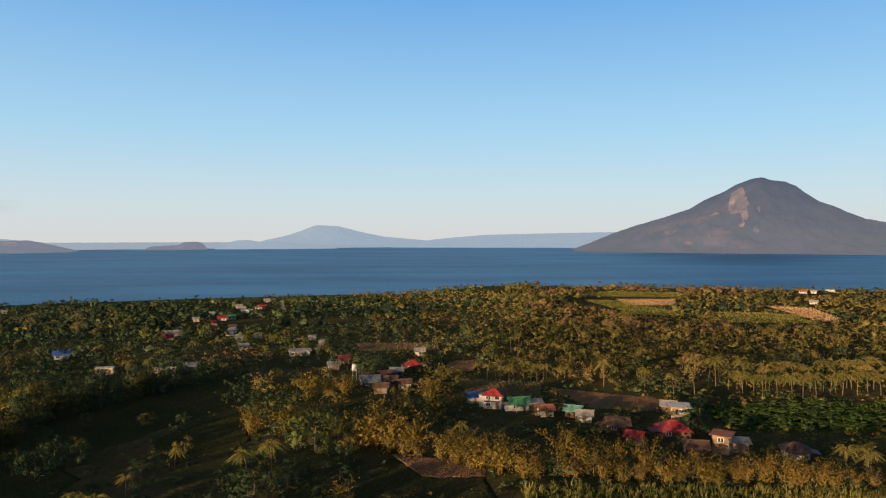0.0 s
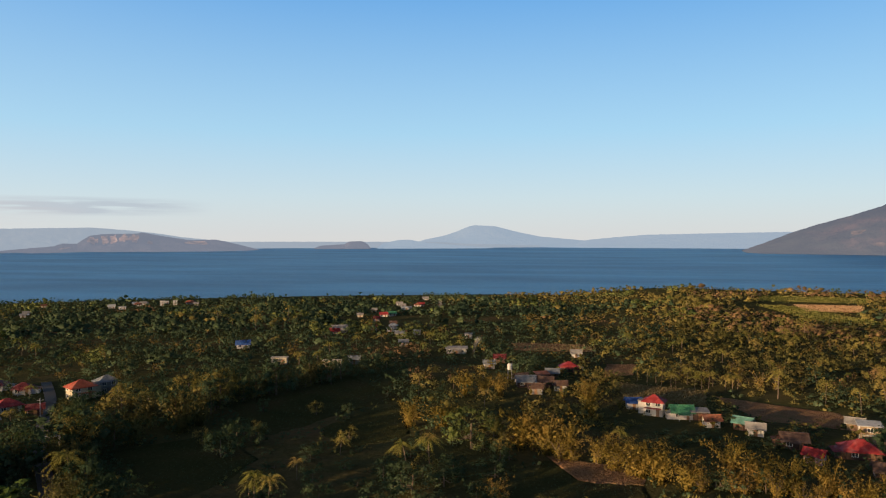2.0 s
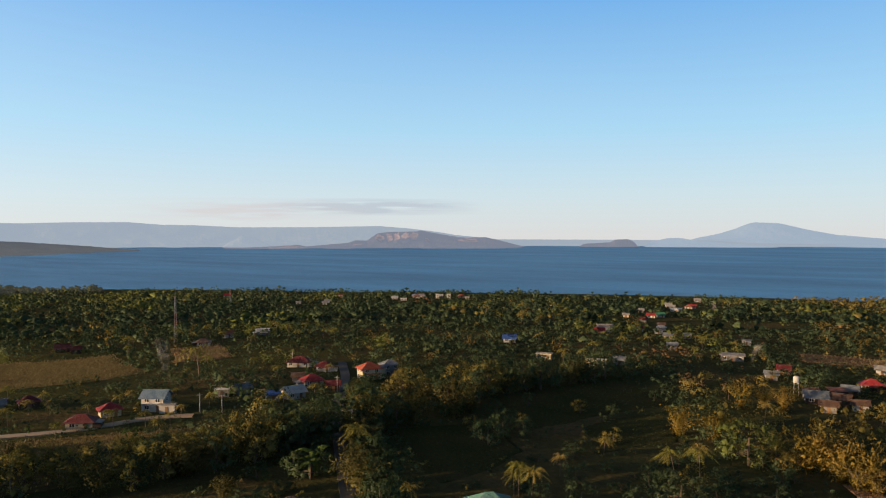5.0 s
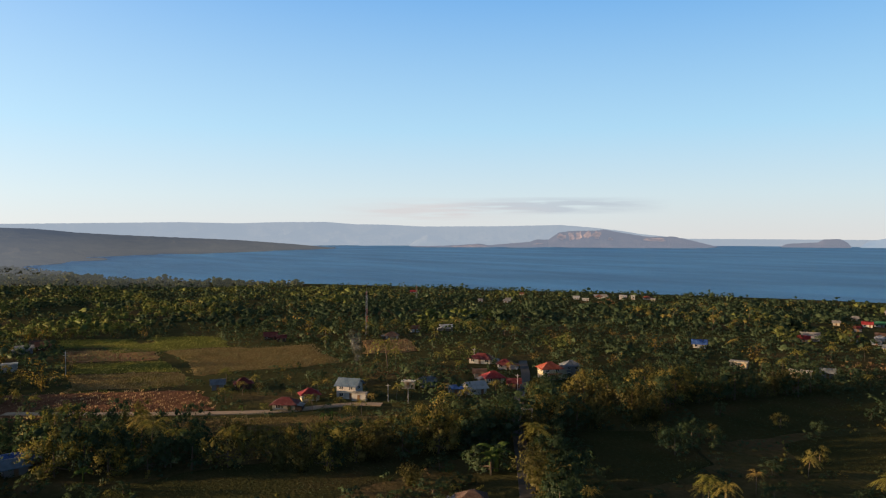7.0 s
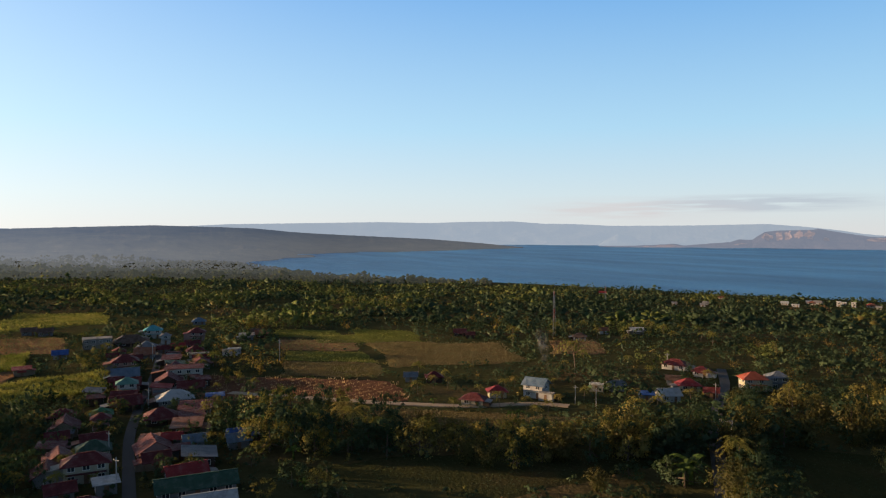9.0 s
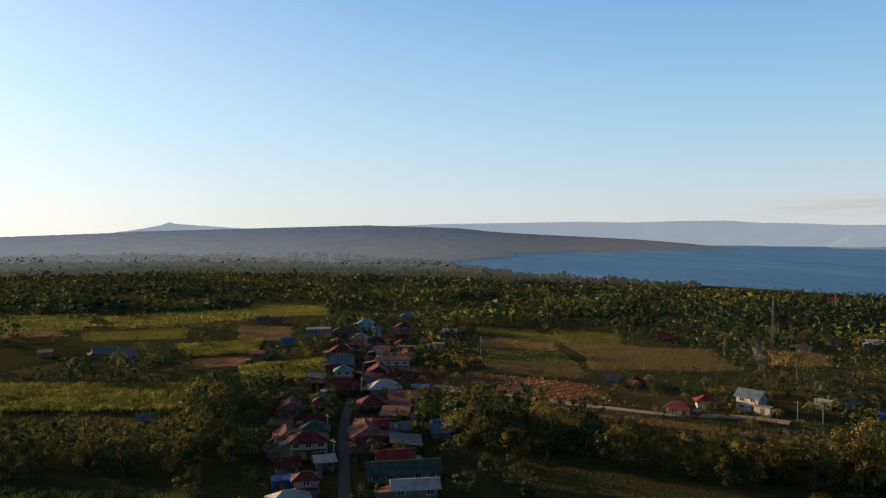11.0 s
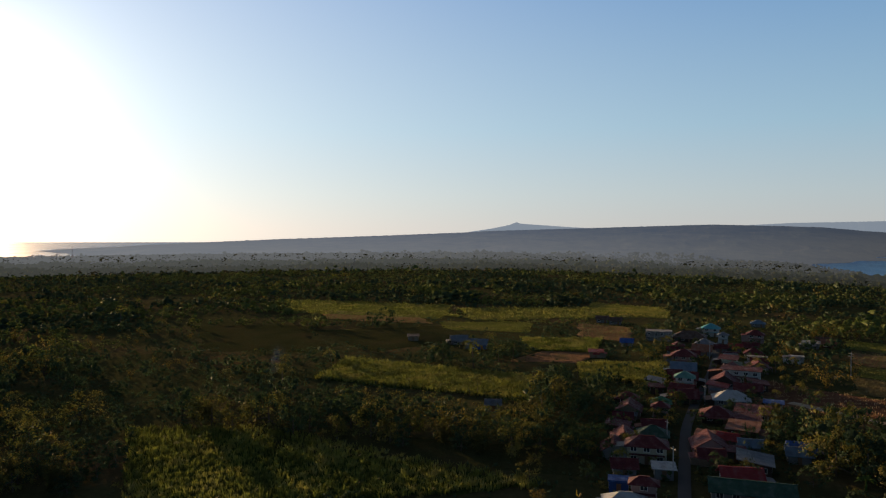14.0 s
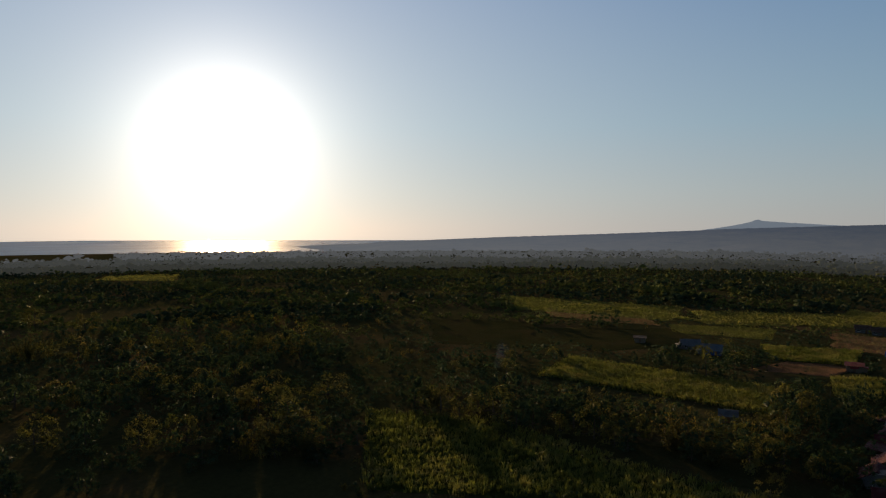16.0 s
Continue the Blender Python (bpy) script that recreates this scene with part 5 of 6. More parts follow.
PLACED["bamboo"] += [(-102, 119, 10.6), (-100, 114, 9.1), (-94, 110, 11.2), (-139, 123, 10.8), (-145, 122, 7.9), (-140, 131, 8.0), (-140, 136, 8.1), (-140, 115, 10.6), (-134, 119, 10.5), (-133, 126, 10.8), (-132, 114, 8.8), (-131, 133, 10.9), (-117, 95, 6.4), (-118, 94, 5.2), (-128, 180, 9.3), (-121, 183, 10.1), (-103, 240, 11.8), (-145, 78, 8.8), (-141, 81, 7.6), (-138, 96, 10.4), (-137, 99, 12.1), (-175, 79, 8.1), (-166, 84, 6.1), (-162, 90, 7.6), (-136, 99, 10.5), (-135, 108, 10.4), (-124, 150, 11.2), (-119, 160, 13.0), (-113, 173, 15.1), (-112, 181, 11.7)]
PLACED["bamboo"] += [(-170, -123, 10.8), (-173, -53, 7.4), (-168, -42, 7.6), (-136, -169, 8.6), (-112, -149, 7.4), (-114, -133, 9.7), (-117, -123, 8.7), (-118, -121, 7.0), (-150, -197, 9.7), (-136, -315, 8.6), (-140, -311, 11.7), (-207, -244, 12.0)]
PLACED["tree"] += [(-32, 176, 12.0), (-27, 181, 7.7), (-84, 199, 4.6), (-74, 199, 4.9), (68, 191, 8.4), (75, 205, 7.2), (-39, 153, 5.9), (-47, 149, 6.1), (-91, 164, 7.8), (-91, 156, 7.6), (-42, 146, 6.5), (-87, 168, 6.3), (-99, 239, 6.4), (-109, 252, 9.0), (-70, 227, 3.9), (-65, 176, 4.7), (-142, 239, 9.1), (-123, 215, 10.2), (-129, 203, 9.1), (-141, 207, 8.2), (-101, 198, 5.1), (-94, 173, 5.9), (-100, 174, 5.3), (-101, 164, 4.8), (-91, 174, 4.9), (-120, 216, 7.3), (-143, 216, 6.4), (-181, 66, 11.2), (-173, 67, 9.3), (-200, 44, 11.9)]
PLACED["tree"] += [(-209, 41, 10.6), (-201, 50, 12.0), (-192, 53, 9.9), (-201, 66, 8.8), (-200, 59, 10.4), (-173, 82, 6.4), (-164, 84, 6.2), (-159, 90, 6.1), (-154, 96, 7.0), (-148, 103, 7.5), (-147, 111, 7.1), (-175, 38, 10.5), (-173, 44, 11.4), (-172, 49, 11.4), (-187, 58, 9.8), (-182, 36, 9.3), (-195, 31, 8.2), (-211, 30, 8.1), (-161, 66, 8.2), (-158, 74, 8.8), (-154, 81, 8.8), (-150, 89, 8.8), (-148, 99, 8.3), (-191, 77, 8.6), (-164, 60, 8.2), (-218, -31, 12.7), (-233, -31, 11.6), (-211, -23, 8.8), (-208, -33, 8.7), (-179, -82, 8.2)]
PLACED["tree"] += [(-180, -75, 8.1), (-178, -64, 7.9), (-180, -114, 8.8), (-181, -105, 9.4), (-180, -95, 8.4), (-176, -54, 7.7), (-177, -46, 7.6), (-175, -36, 8.1), (-174, -28, 8.0), (-173, -19, 7.9), (-178, -14, 7.5), (-293, -59, 9.7), (-293, -66, 8.8), (-279, -86, 9.5), (-382, -152, 12.0), (-371, -156, 9.8), (-166, -177, 5.2), (-152, -175, 5.7), (-168, -213, 9.8), (-187, -186, 7.8), (-179, -208, 9.0), (-129, -134, 9.4), (-123, -140, 9.3), (-110, -142, 9.0), (-122, -132, 8.4), (-192, -173, 6.4), (-98, -161, 9.4), (-107, -155, 8.8), (-93, -177, 10.0), (-83, -182, 10.0)]
PLACED["tree"] += [(-130, -169, 7.1), (-142, -163, 7.2), (-189, -286, 10.0), (-178, -214, 9.1), (-199, -202, 8.4), (-198, -332, 11.3), (-195, -370, 12.2), (-190, -415, 13.3), (-136, 179, 12.2), (-119, 180, 12.2), (-116, 193, 12.2), (-117, 200, 12.5), (-113, 208, 8.4), (-113, 216, 11.0), (-108, 221, 13.7), (-107, 228, 9.7), (-96, 241, 11.3), (-96, 251, 13.4), (-141, 198, 7.7), (-132, 207, 11.1), (-128, 219, 7.4), (-123, 224, 10.6), (-120, 225, 8.4), (-138, 117, 12.2), (-141, 118, 9.5), (-136, 127, 8.4), (-128, 135, 12.0), (-178, 43, 11.1), (-175, 46, 9.3), (-166, 47, 8.6)]
PLACED["tree"] += [(-168, 50, 8.8), (-165, 59, 9.1), (-159, 63, 10.4), (-155, 70, 11.3), (-138, 87, 8.1), (-133, 104, 10.5), (-130, 113, 12.3), (-127, 124, 8.2), (-127, 127, 10.2), (-176, 72, 5.7), (-172, 81, 5.8), (-159, 99, 6.5), (-151, 100, 8.7), (-148, 110, 6.2), (-145, 111, 5.8), (-138, 86, 8.6), (-138, 94, 9.7), (-131, 117, 7.4), (-128, 123, 10.9), (-127, 130, 7.5), (-123, 144, 11.5), (-121, 156, 9.1), (-172, -132, 9.8), (-169, -120, 9.4), (-167, -112, 7.2), (-171, -103, 11.0), (-168, -94, 8.7), (-170, -90, 8.1), (-168, -81, 7.0), (-172, -73, 9.8)]
PLACED["tree"] += [(-168, -66, 6.8), (-167, -62, 6.7), (-168, -47, 6.4), (-168, -34, 9.1), (-170, -20, 6.1), (-138, -184, 12.5), (-136, -172, 8.7), (-137, -163, 12.1), (-150, -162, 7.8), (-160, -157, 11.2), (-114, -130, 7.7), (-100, -232, 12.0), (-107, -223, 7.7), (-108, -223, 8.5), (-114, -213, 8.7), (-122, -211, 7.2), (-133, -210, 11.1), (-142, -201, 7.5), (-160, -188, 8.0), (-144, -304, 9.4), (-152, -294, 12.3), (-156, -287, 8.0), (-166, -280, 9.2), (-174, -272, 8.3), (-178, -274, 10.3), (-187, -271, 8.8), (-206, -265, 9.1), (-207, -256, 10.6), (-209, -236, 10.1), (-212, -224, 10.9)]
PLACED["tree"] += [(-210, -223, 9.4), (-213, -204, 8.9), (-144, 30, 4.4), (-149, 37, 5.6), (-153, 46, 3.7), (-166, -28, 4.1), (-168, 13, 5.7), (-152, -27, 4.9), (-169, 18, 4.8), (-168, -1, 3.2), (-147, 42, 3.9), (-173, 36, 4.6), (-157, -15, 4.5), (-180, -6, 5.3), (-201, -9, 3.6), (-197, 23, 4.7), (-179, -17, 4.2), (-184, 27, 5.1), (-186, -18, 3.4), (-181, 39, 4.3), (-193, 43, 4.9), (-228, 33, 3.8), (-228, -14, 5.6), (-226, 21, 5.2), (-231, 6, 5.3), (-209, 42, 4.7), (-237, -6, 5.1), (-204, 30, 3.8), (-231, 5, 5.2), (-219, 37, 5.4)]
PLACED["tree"] += [(-204, 38, 4.2), (-209, 1, 5.2), (-206, 2, 5.2), (-247, -6, 4.4), (-253, 6, 4.1), (-260, 42, 3.4), (-257, -14, 5.0), (-253, 48, 4.2), (-257, 45, 5.3), (-272, 43, 4.2), (-258, -12, 4.0), (-230, 49, 3.9), (-313, -2, 5.9), (-287, -12, 3.4), (-297, 4, 4.4), (-287, 37, 3.4), (-294, 14, 5.7), (-281, 51, 5.8), (-278, 34, 3.5), (-289, 32, 5.3), (-290, 13, 5.0), (-275, 45, 3.5), (-336, 1, 5.6), (-329, -5, 4.7), (-314, 18, 3.4), (-338, 32, 5.7), (-334, 5, 4.0), (-352, 57, 4.9), (-344, 1, 5.9), (-360, 17, 3.8)]
PLACED["tree"] += [(-331, -2, 4.2), (-332, 34, 4.8), (-348, 17, 4.6)]
PLACED["banana"] += [(-112, 115, 9.5), (-112, 113, 8.1), (-200, 95, 3.7), (-175, 108, 3.8), (-175, 111, 3.8), (-172, 69, 3.7), (-131, 193, 3.9), (-197, 46, 3.4), (-184, 47, 3.5), (-177, 55, 3.1), (-210, 25, 3.9), (-208, 28, 3.5), (-202, 23, 3.4), (-195, 31, 3.3), (-190, -32, 3.9), (-189, -25, 3.8), (-186, -48, 3.2), (-185, -68, 3.3), (-185, -80, 3.7), (-177, 52, 3.4), (-182, 57, 3.5), (-205, 38, 3.8), (-207, 42, 3.9), (-146, 39, 3.9), (-167, 42, 5.3), (-187, -17, 5.2), (-190, 36, 3.4), (-241, 34, 3.6), (-246, 22, 3.8), (-259, -13, 5.0)]
PLACED["banana"] += [(-245, 26, 3.3), (-252, -4, 3.5), (-280, -8, 4.2), (-283, -15, 4.9), (-312, -1, 3.8), (-305, 28, 3.3), (-346, 57, 5.3), (-329, -5, 3.9), (-324, 40, 4.4), (-337, 35, 5.3)]
WORDS = {"palm": "tall coconut palm with drooping yellow-green fronds", "bamboo": "feathery golden-green bamboo clump", "tree": "leafy broad-crowned green tree", "banana": "banana plant with large torn green leaves"}


def plant(kind, shapes, leaf_name, bark, count=3):
    """Models of one kind, each with its trunk and its crown as parts."""
    made = []
    for s in shapes[:count]:
        ob = new(kind)
        for nm, sel, mat in (("trunk", 1, bark), ("crown", 0, M_LEAF[leaf_name])):
            f = s.f[s.m == sel]
            ids, inv = np.unique(f, return_inverse=True)
            nm = "stem" if kind == "bamboo_clump" and sel else nm
            made_part = mesh_part(nm, shape_mesh(nm, s.p[ids], inv.reshape(-1, 4), np.zeros(len(f)), [mat], s.d[ids]), None, ob)
            if nm == "stem":
                made_part["kind"] = "stuff"
        made.append(ob)
    return made


KINDS = {
    "palm": plant("coconut_palm", NEAR["palm"], "palm", M_PALMBARK, 4),
    "bamboo": plant("bamboo_clump", NEAR["bamboo"], "bamboo", M_LEAF["bamboo"], 4) + plant("bamboo_clump", NEAR["bamboo"], "thicket", M_LEAF["thicket"], 4),
    "tree": plant("tree", NEAR["broad"], "green", M_BARK, 4) + plant("tree", NEAR["broad"][3:], "olive", M_BARK, 3) + plant("tree", NEAR["broad"][1:], "bright", M_BARK, 1),
    "banana": plant("banana_plant", NEAR["banana"], "banana", M_LEAF["banana"], 3),
}
rp = random.Random(3)
used = {}
for kind, rows in PLACED.items():
    models = KINDS[kind]
    for i, (x, y, h) in enumerate(rows):
        src = models[rp.randrange(len(models) - (kind == "tree"))]
        if kind == "bamboo":
            src = models[rp.randrange(4) + (4 if x < -60 else 0)]
        if kind == "tree" and i == 0:
            src = models[-1]
        m4 = Matrix.LocRotScale((x, y, height(x, y) - 0.1), Euler((0, 0, rp.uniform(0, 6.28))), None)
        s = h * rp.uniform(0.95, 1.1)
        ob = copy_thing(src, m4)
        ob.scale = (s * rp.uniform(0.9, 1.15), s * rp.uniform(0.9, 1.15), s)
        tagged(ob, WORDS[kind], "tree" if kind == "tree" else kind, group=kind + "s among the fields")
    for src in models:
        for o in (*src.children_recursive, src):
            bpy.data.objects.remove(o)

# ---- woods ----
DRY_WOODS = ((-9, 490, 34), (-90, 303, 20), (70, 560, 16), (110, 420, 22), (-420, 560, 30), (-62, 258, 10), (95, 280, 14))
TALL = {"palm": 9.0, "bamboo": 7.5, "broad": 6.2}


def footing(x, y):
    """The ground or the foot of the western hills, whichever is higher."""
    z, r, az = height(x, y), math.hypot(x, y), math.degrees(math.atan2(x, y))
    if r > 1300 and -147 < az < -79.6:
        near = between(WEST_FOOT, az)
        if r > near:
            z = max(z, PLACES["western_hills"]((r - near) / (3200 - near), az)[2])
    return z


def woods(tag, lod, r0, r1, gap, hmul, az0=-165, az1=38, palms=0.05, bamboos=0.10, bare=-0.3):
    x, y = spots_between(r0, r1, az0, az1, gap)
    keep = ~open_ground(x, y)
    x, y = x[keep], y[keep]
    r = np.hypot(x, y)
    thin = fractal(x, y, 0.011, 1.5)
    keep = (thin > bare) | (rs.uniform(0, 1, len(x)) < 0.22)
    x, y, r, thin = x[keep], y[keep], r[keep], thin[keep]
    # growth kept low where taller trees would hide a clearing from the camera
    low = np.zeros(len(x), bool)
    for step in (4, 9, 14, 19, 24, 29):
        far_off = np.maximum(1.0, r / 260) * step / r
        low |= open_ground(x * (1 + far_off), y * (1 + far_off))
    # shade and low sun put into the leaf mix: darker westward, golden eastward
    tone = fractal(x, y, 0.006, 9.1) + rs.normal(0, 0.2, len(x)) + np.interp(np.degrees(np.arctan2(x, y)), (-75, -55, -32, -12, 2, 14), (-0.9, -0.6, -0.8, -0.4, 0.3, 0.6))
    # far western woods get lighter leaves in place of haze
    west = np.interp(np.degrees(np.arctan2(x, y)), (-75, -55), (1, 0)) * np.interp(r, (330, 480), (0, 1))
    tone += 0.5 * west
    for px, py, pr in DRY_WOODS:
        tone[(x - px) ** 2 + (y - py) ** 2 < (pr * rs.uniform(0.6, 1.2, len(x))) ** 2] = 2.0
    groves = fractal(x, y, 0.013, 3.3)
    edge = np.interp(np.degrees(np.arctan2(x, y)), (-80, -40), (0.5, 0.5)) - 0.5 * west
    kind = rs.uniform(0, 1, len(x)) + 0.25 * fractal(x, y, 0.01, 4.4)
    z = np.array([footing(a, b) for a, b in zip(x, y)])
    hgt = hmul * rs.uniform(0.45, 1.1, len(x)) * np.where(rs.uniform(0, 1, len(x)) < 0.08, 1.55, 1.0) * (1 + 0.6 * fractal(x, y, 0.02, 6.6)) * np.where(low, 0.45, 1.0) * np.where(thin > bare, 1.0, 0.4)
    az = np.degrees(np.arctan2(x, y))
    # unseen near trees, and a belt behind them, raised to cast longer shade
    hgt *= 1 + 1.1 * np.interp(r, (62, 100, 130, 150), (1, 1, 0.3, 0)) * np.interp(az, (-20, 10), (1, 0.3)) + 0.5 * np.interp(r, (125, 150, 200, 225), (0, 1, 1, 0)) * np.interp(az, (-88, -78, -45, -35), (0, 1, 1, 0))
    hgt *= 1 + 0.35 * np.interp(az, (-150, -140, -104, -96), (0, 1, 1, 0)) * np.interp(r, (125, 135, 200, 225), (0, 1, 1, 0))
    palm_share = np.interp(az, (-5, 5), (1, 2.6)) * np.interp(r, (215, 235), (0.4, 1))
    bamboo_share = np.interp(az, (-15, 0), (0.25, 1))
    rows = {}
    for i in range(len(x)):
        if kind[i] > 1 - palms * palm_share[i] and "palm" in lod and not low[i]:
            key, h, w = "palm", TALL["palm"], 1.0
        elif kind[i] < bamboos * bamboo_share[i] and "bamboo" in lod:
            key, h, w = "bamboo", TALL["bamboo"], 1.0
        else:
            key, h, w = ("dry" if tone[i] > 1.1 else "bright" if groves[i] > edge[i] else "olive" if tone[i] > 0.2 else "green"), TALL["broad"], rs.uniform(0.9, 1.55) * (1.5 if r0 >= 430 else 1.1)
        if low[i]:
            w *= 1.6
        # painted haze glow in three steps by distance
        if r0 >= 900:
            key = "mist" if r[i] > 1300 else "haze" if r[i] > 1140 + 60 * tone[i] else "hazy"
        rows.setdefault(key, []).append((x[i], y[i], z[i] - 0.15, h * hgt[i], w))
    for key, spots in rows.items():
        shapes = lod[key] if key in ("palm", "bamboo") else lod["broad"]
        word = {"palm": "coconut palms scattered through the woods", "bamboo": "bamboo clumps along the fields", "dry": "brown leafless-looking dry woods", "olive": "olive-green woodland trees", "hazy": "distant green woods with a faint painted haze", "mist": "far woods with strong haze painted as glow", "haze": "distant woods with haze painted as glow", "bright": "light green groves of trees", "green": "dense dark green woodland trees"}[key]
        scatter(key + "_woods" if key not in ("palm", "bamboo") else key + "s", word, shapes, spots, [M_LEAF[key], M_PALMBARK if key == "palm" else M_BARK])


# unseen trees below the view, added to shade the foreground
woods("grove", MID, 22, 128, 8.6, 0.85)
woods("near", NEAR, 128, 180, 8.6, 0.85)
woods("mid", MID, 180, 290, 6.9, 0.98, bare=-0.6)
woods("back", BACK, 290, 430, 6.9, 0.95, bare=-0.6)
woods("far", FAR, 430, 720, 7.5, 0.82, bamboos=0.0, bare=-0.4)
woods("shore", VFAR, 720, 975, 7.8, 0.76, palms=0.0, bamboos=0.0, bare=-0.6)
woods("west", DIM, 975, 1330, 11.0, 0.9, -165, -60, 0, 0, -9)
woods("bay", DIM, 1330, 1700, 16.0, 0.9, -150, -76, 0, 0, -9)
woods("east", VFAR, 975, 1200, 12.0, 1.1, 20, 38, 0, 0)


def hedge(line, off, gap, tall, key, label, kind="broad", lod=NEAR):
    """A dense row of trees beside a line of the plan."""
    spots = []
    for (x0, y0), (x1, y1) in zip(line, line[1:]):
        d = math.hypot(x1 - x0, y1 - y0)
        for i in range(int(d / gap)):
            u = (i + rs.uniform(0.1, 0.9)) * gap / d
            nx, ny = (y1 - y0) / d, -(x1 - x0) / d
            o = off + rs.normal(0, 1.2)
            x, y = x0 + (x1 - x0) * u + nx * o, y0 + (y1 - y0) * u + ny * o
            spots.append((x, y, height(x, y) - 0.2, tall * rs.uniform(0.7, 1.15), rs.uniform(0.8, 1.1)))
    scatter(key + "_hedge", label, lod[kind], spots, [M_LEAF[key], M_BARK])


hedge(((-88, 100), (-118, 130), (-136, 148), (-159, 174)), 8.0, 3.6, 9.0, "green", "dense row of dark green trees beside the lane")
hedge(((-150, 172), (-120, 196), (-104, 236), (-96, 252)), 0.0, 4.2, 7.5, "thicket", "thick olive-green hedge above the pasture")
hedge(((-24, 180), (2, 168), (16, 158), (50, 153), (96, 149)), 0.0, 4.4, 8.0, "bamboo", "long feathery bamboo thicket behind the houses", "bamboo")
hedge(((20, 162), (54, 156), (90, 153)), 0.0, 6.0, 6.0, "green", "green trees within the bamboo thicket")
hedge(((-172, -20), (-200, -24), (-240, -22), (-264, -18)), 0.0, 3.8, 7.5, "green", "dark grove behind the village gardens", lod=MID)
hedge(((-178, -30), (-206, -34), (-236, -31)), 0.0, 4.2, 7.0, "olive", "grove behind the village gardens", lod=MID)
hedge(((-186, -26), (-193, -60), (-200, -100), (-192, -140)), 0.0, 3.4, 8.5, "green", "dark tree line behind the cane field", lod=MID)
hedge(((-192, -30), (-200, -62), (-208, -102)), 0.0, 4.0, 7.0, "olive", "tree line behind the cane field", lod=MID)
hedge(((-160, 5), (-203, 7), (-279, 18), (-361, 27)), 15.0, 9.0, 5.2, "green", "garden trees between the village houses", lod=MID)
hedge(((-160, 5), (-203, 7), (-279, 18), (-361, 27)), -17.0, 8.0, 5.5, "green", "garden trees between the village houses", lod=MID)
# shrubs round the houses and along the field edges
BUSH = [broad(3, 10, 0.2, 0, 0.7, False, -0.05, 0.6, (4, 2)) for _ in range(6)]
for r0, r1, gap in ((70, 200, 3.4), (200, 430, 4.6)):
    x, y = spots_between(r0, r1, -160, 36, gap)
    edge = np.zeros(len(x), bool)
    for kind, *poly in CLEAR:
        for sx, sy in ((4, 0), (-4, 0), (0, 4), (0, -4)):
            edge |= inside(poly, x + sx, y + sy)
    for px, py, r in HOMES:
        edge |= (x - px) ** 2 + (y - py) ** 2 < (r + 6) ** 2
    edge &= ~open_ground(x, y) & (rs.uniform(0, 1, len(x)) < 0.75)
    x, y = x[edge], y[edge]
    tone = rs.uniform(0, 1, len(x))
    for key, lo, hi in (("green", 0, 0.72), ("olive", 0.72, 0.95), ("dry", 0.95, 1.0)):
        k = (tone >= lo) & (tone < hi)
        scatter("shrubs", "low green shrubs at the field edges", BUSH, [(a, b, height(a, b) - 0.1, rs.uniform(0.8, 2.6), rs.uniform(0.9, 1.5)) for a, b in zip(x[k], y[k])], [M_LEAF[key], M_BARK], "shrubs")

# low golden scrub under the open woods towards the bluff
x, y = spots_between(200, 560, -6, 36, 8.5)
k = ~open_ground(x, y)
x, y = x[k], y[k]
tone = rs.uniform(0, 1, len(x))
for key, lo, hi in (("olive", 0, 0.6), ("bamboo", 0.6, 0.8), ("green", 0.8, 1.0)):
    k = (tone >= lo) & (tone < hi)
    scatter("scrub", "low golden-green scrub between the trees", BUSH, [(a, b, height(a, b) - 0.2, rs.uniform(1.4, 3.4), rs.uniform(1.2, 1.9)) for a, b in zip(x[k], y[k])], [M_LEAF[key], M_BARK], "shrubs")

# ---- crops and grass ----


def fill(kind, poly, shapes, gap, h, mat, label, name, row=None, cap=5000):
    xs, ys = [p[0] for p in poly], [p[1] for p in poly]
    area = (max(xs) - min(xs)) * (max(ys) - min(ys))
    gap = max(gap, math.sqrt(area / (cap * 1.6)))
    nx, ny = int((max(xs) - min(xs)) / gap) + 1, int((max(ys) - min(ys)) / gap) + 1
    gx, gy = np.meshgrid(np.linspace(min(xs), max(xs), nx), np.linspace(min(ys), max(ys), ny))
    x, y = gx.ravel() + rs.uniform(-0.4, 0.4, nx * ny) * gap, gy.ravel() + rs.uniform(-0.4, 0.4, nx * ny) * gap
    k = inside(list(poly), x, y)
    for px, py, r in STRIPS + HOMES:
        k &= (x - px) ** 2 + (y - py) ** 2 > r * r
    x, y = x[k], y[k]
    if row is not None:
        a = np.cos(row) * x + np.sin(row) * y
        k = (a / 4.2) % 1 < (0.3 if kind == "ploughed" else 0.55)
        x, y = x[k], y[k]
    f = fractal(x, y, 0.05, 2.2)
    spots = [(a, b, height(a, b) + 0.05, h * rs.uniform(0.6, 1.2) * (1 + 0.35 * q), rs.uniform(0.8, 1.3) * max(1.0, gap / 1.1)) for a, b, q in zip(x, y, f)]
    scatter(name, label, shapes, spots, [mat, mat], "crop" if kind in ("cane", "crop") else "grass")


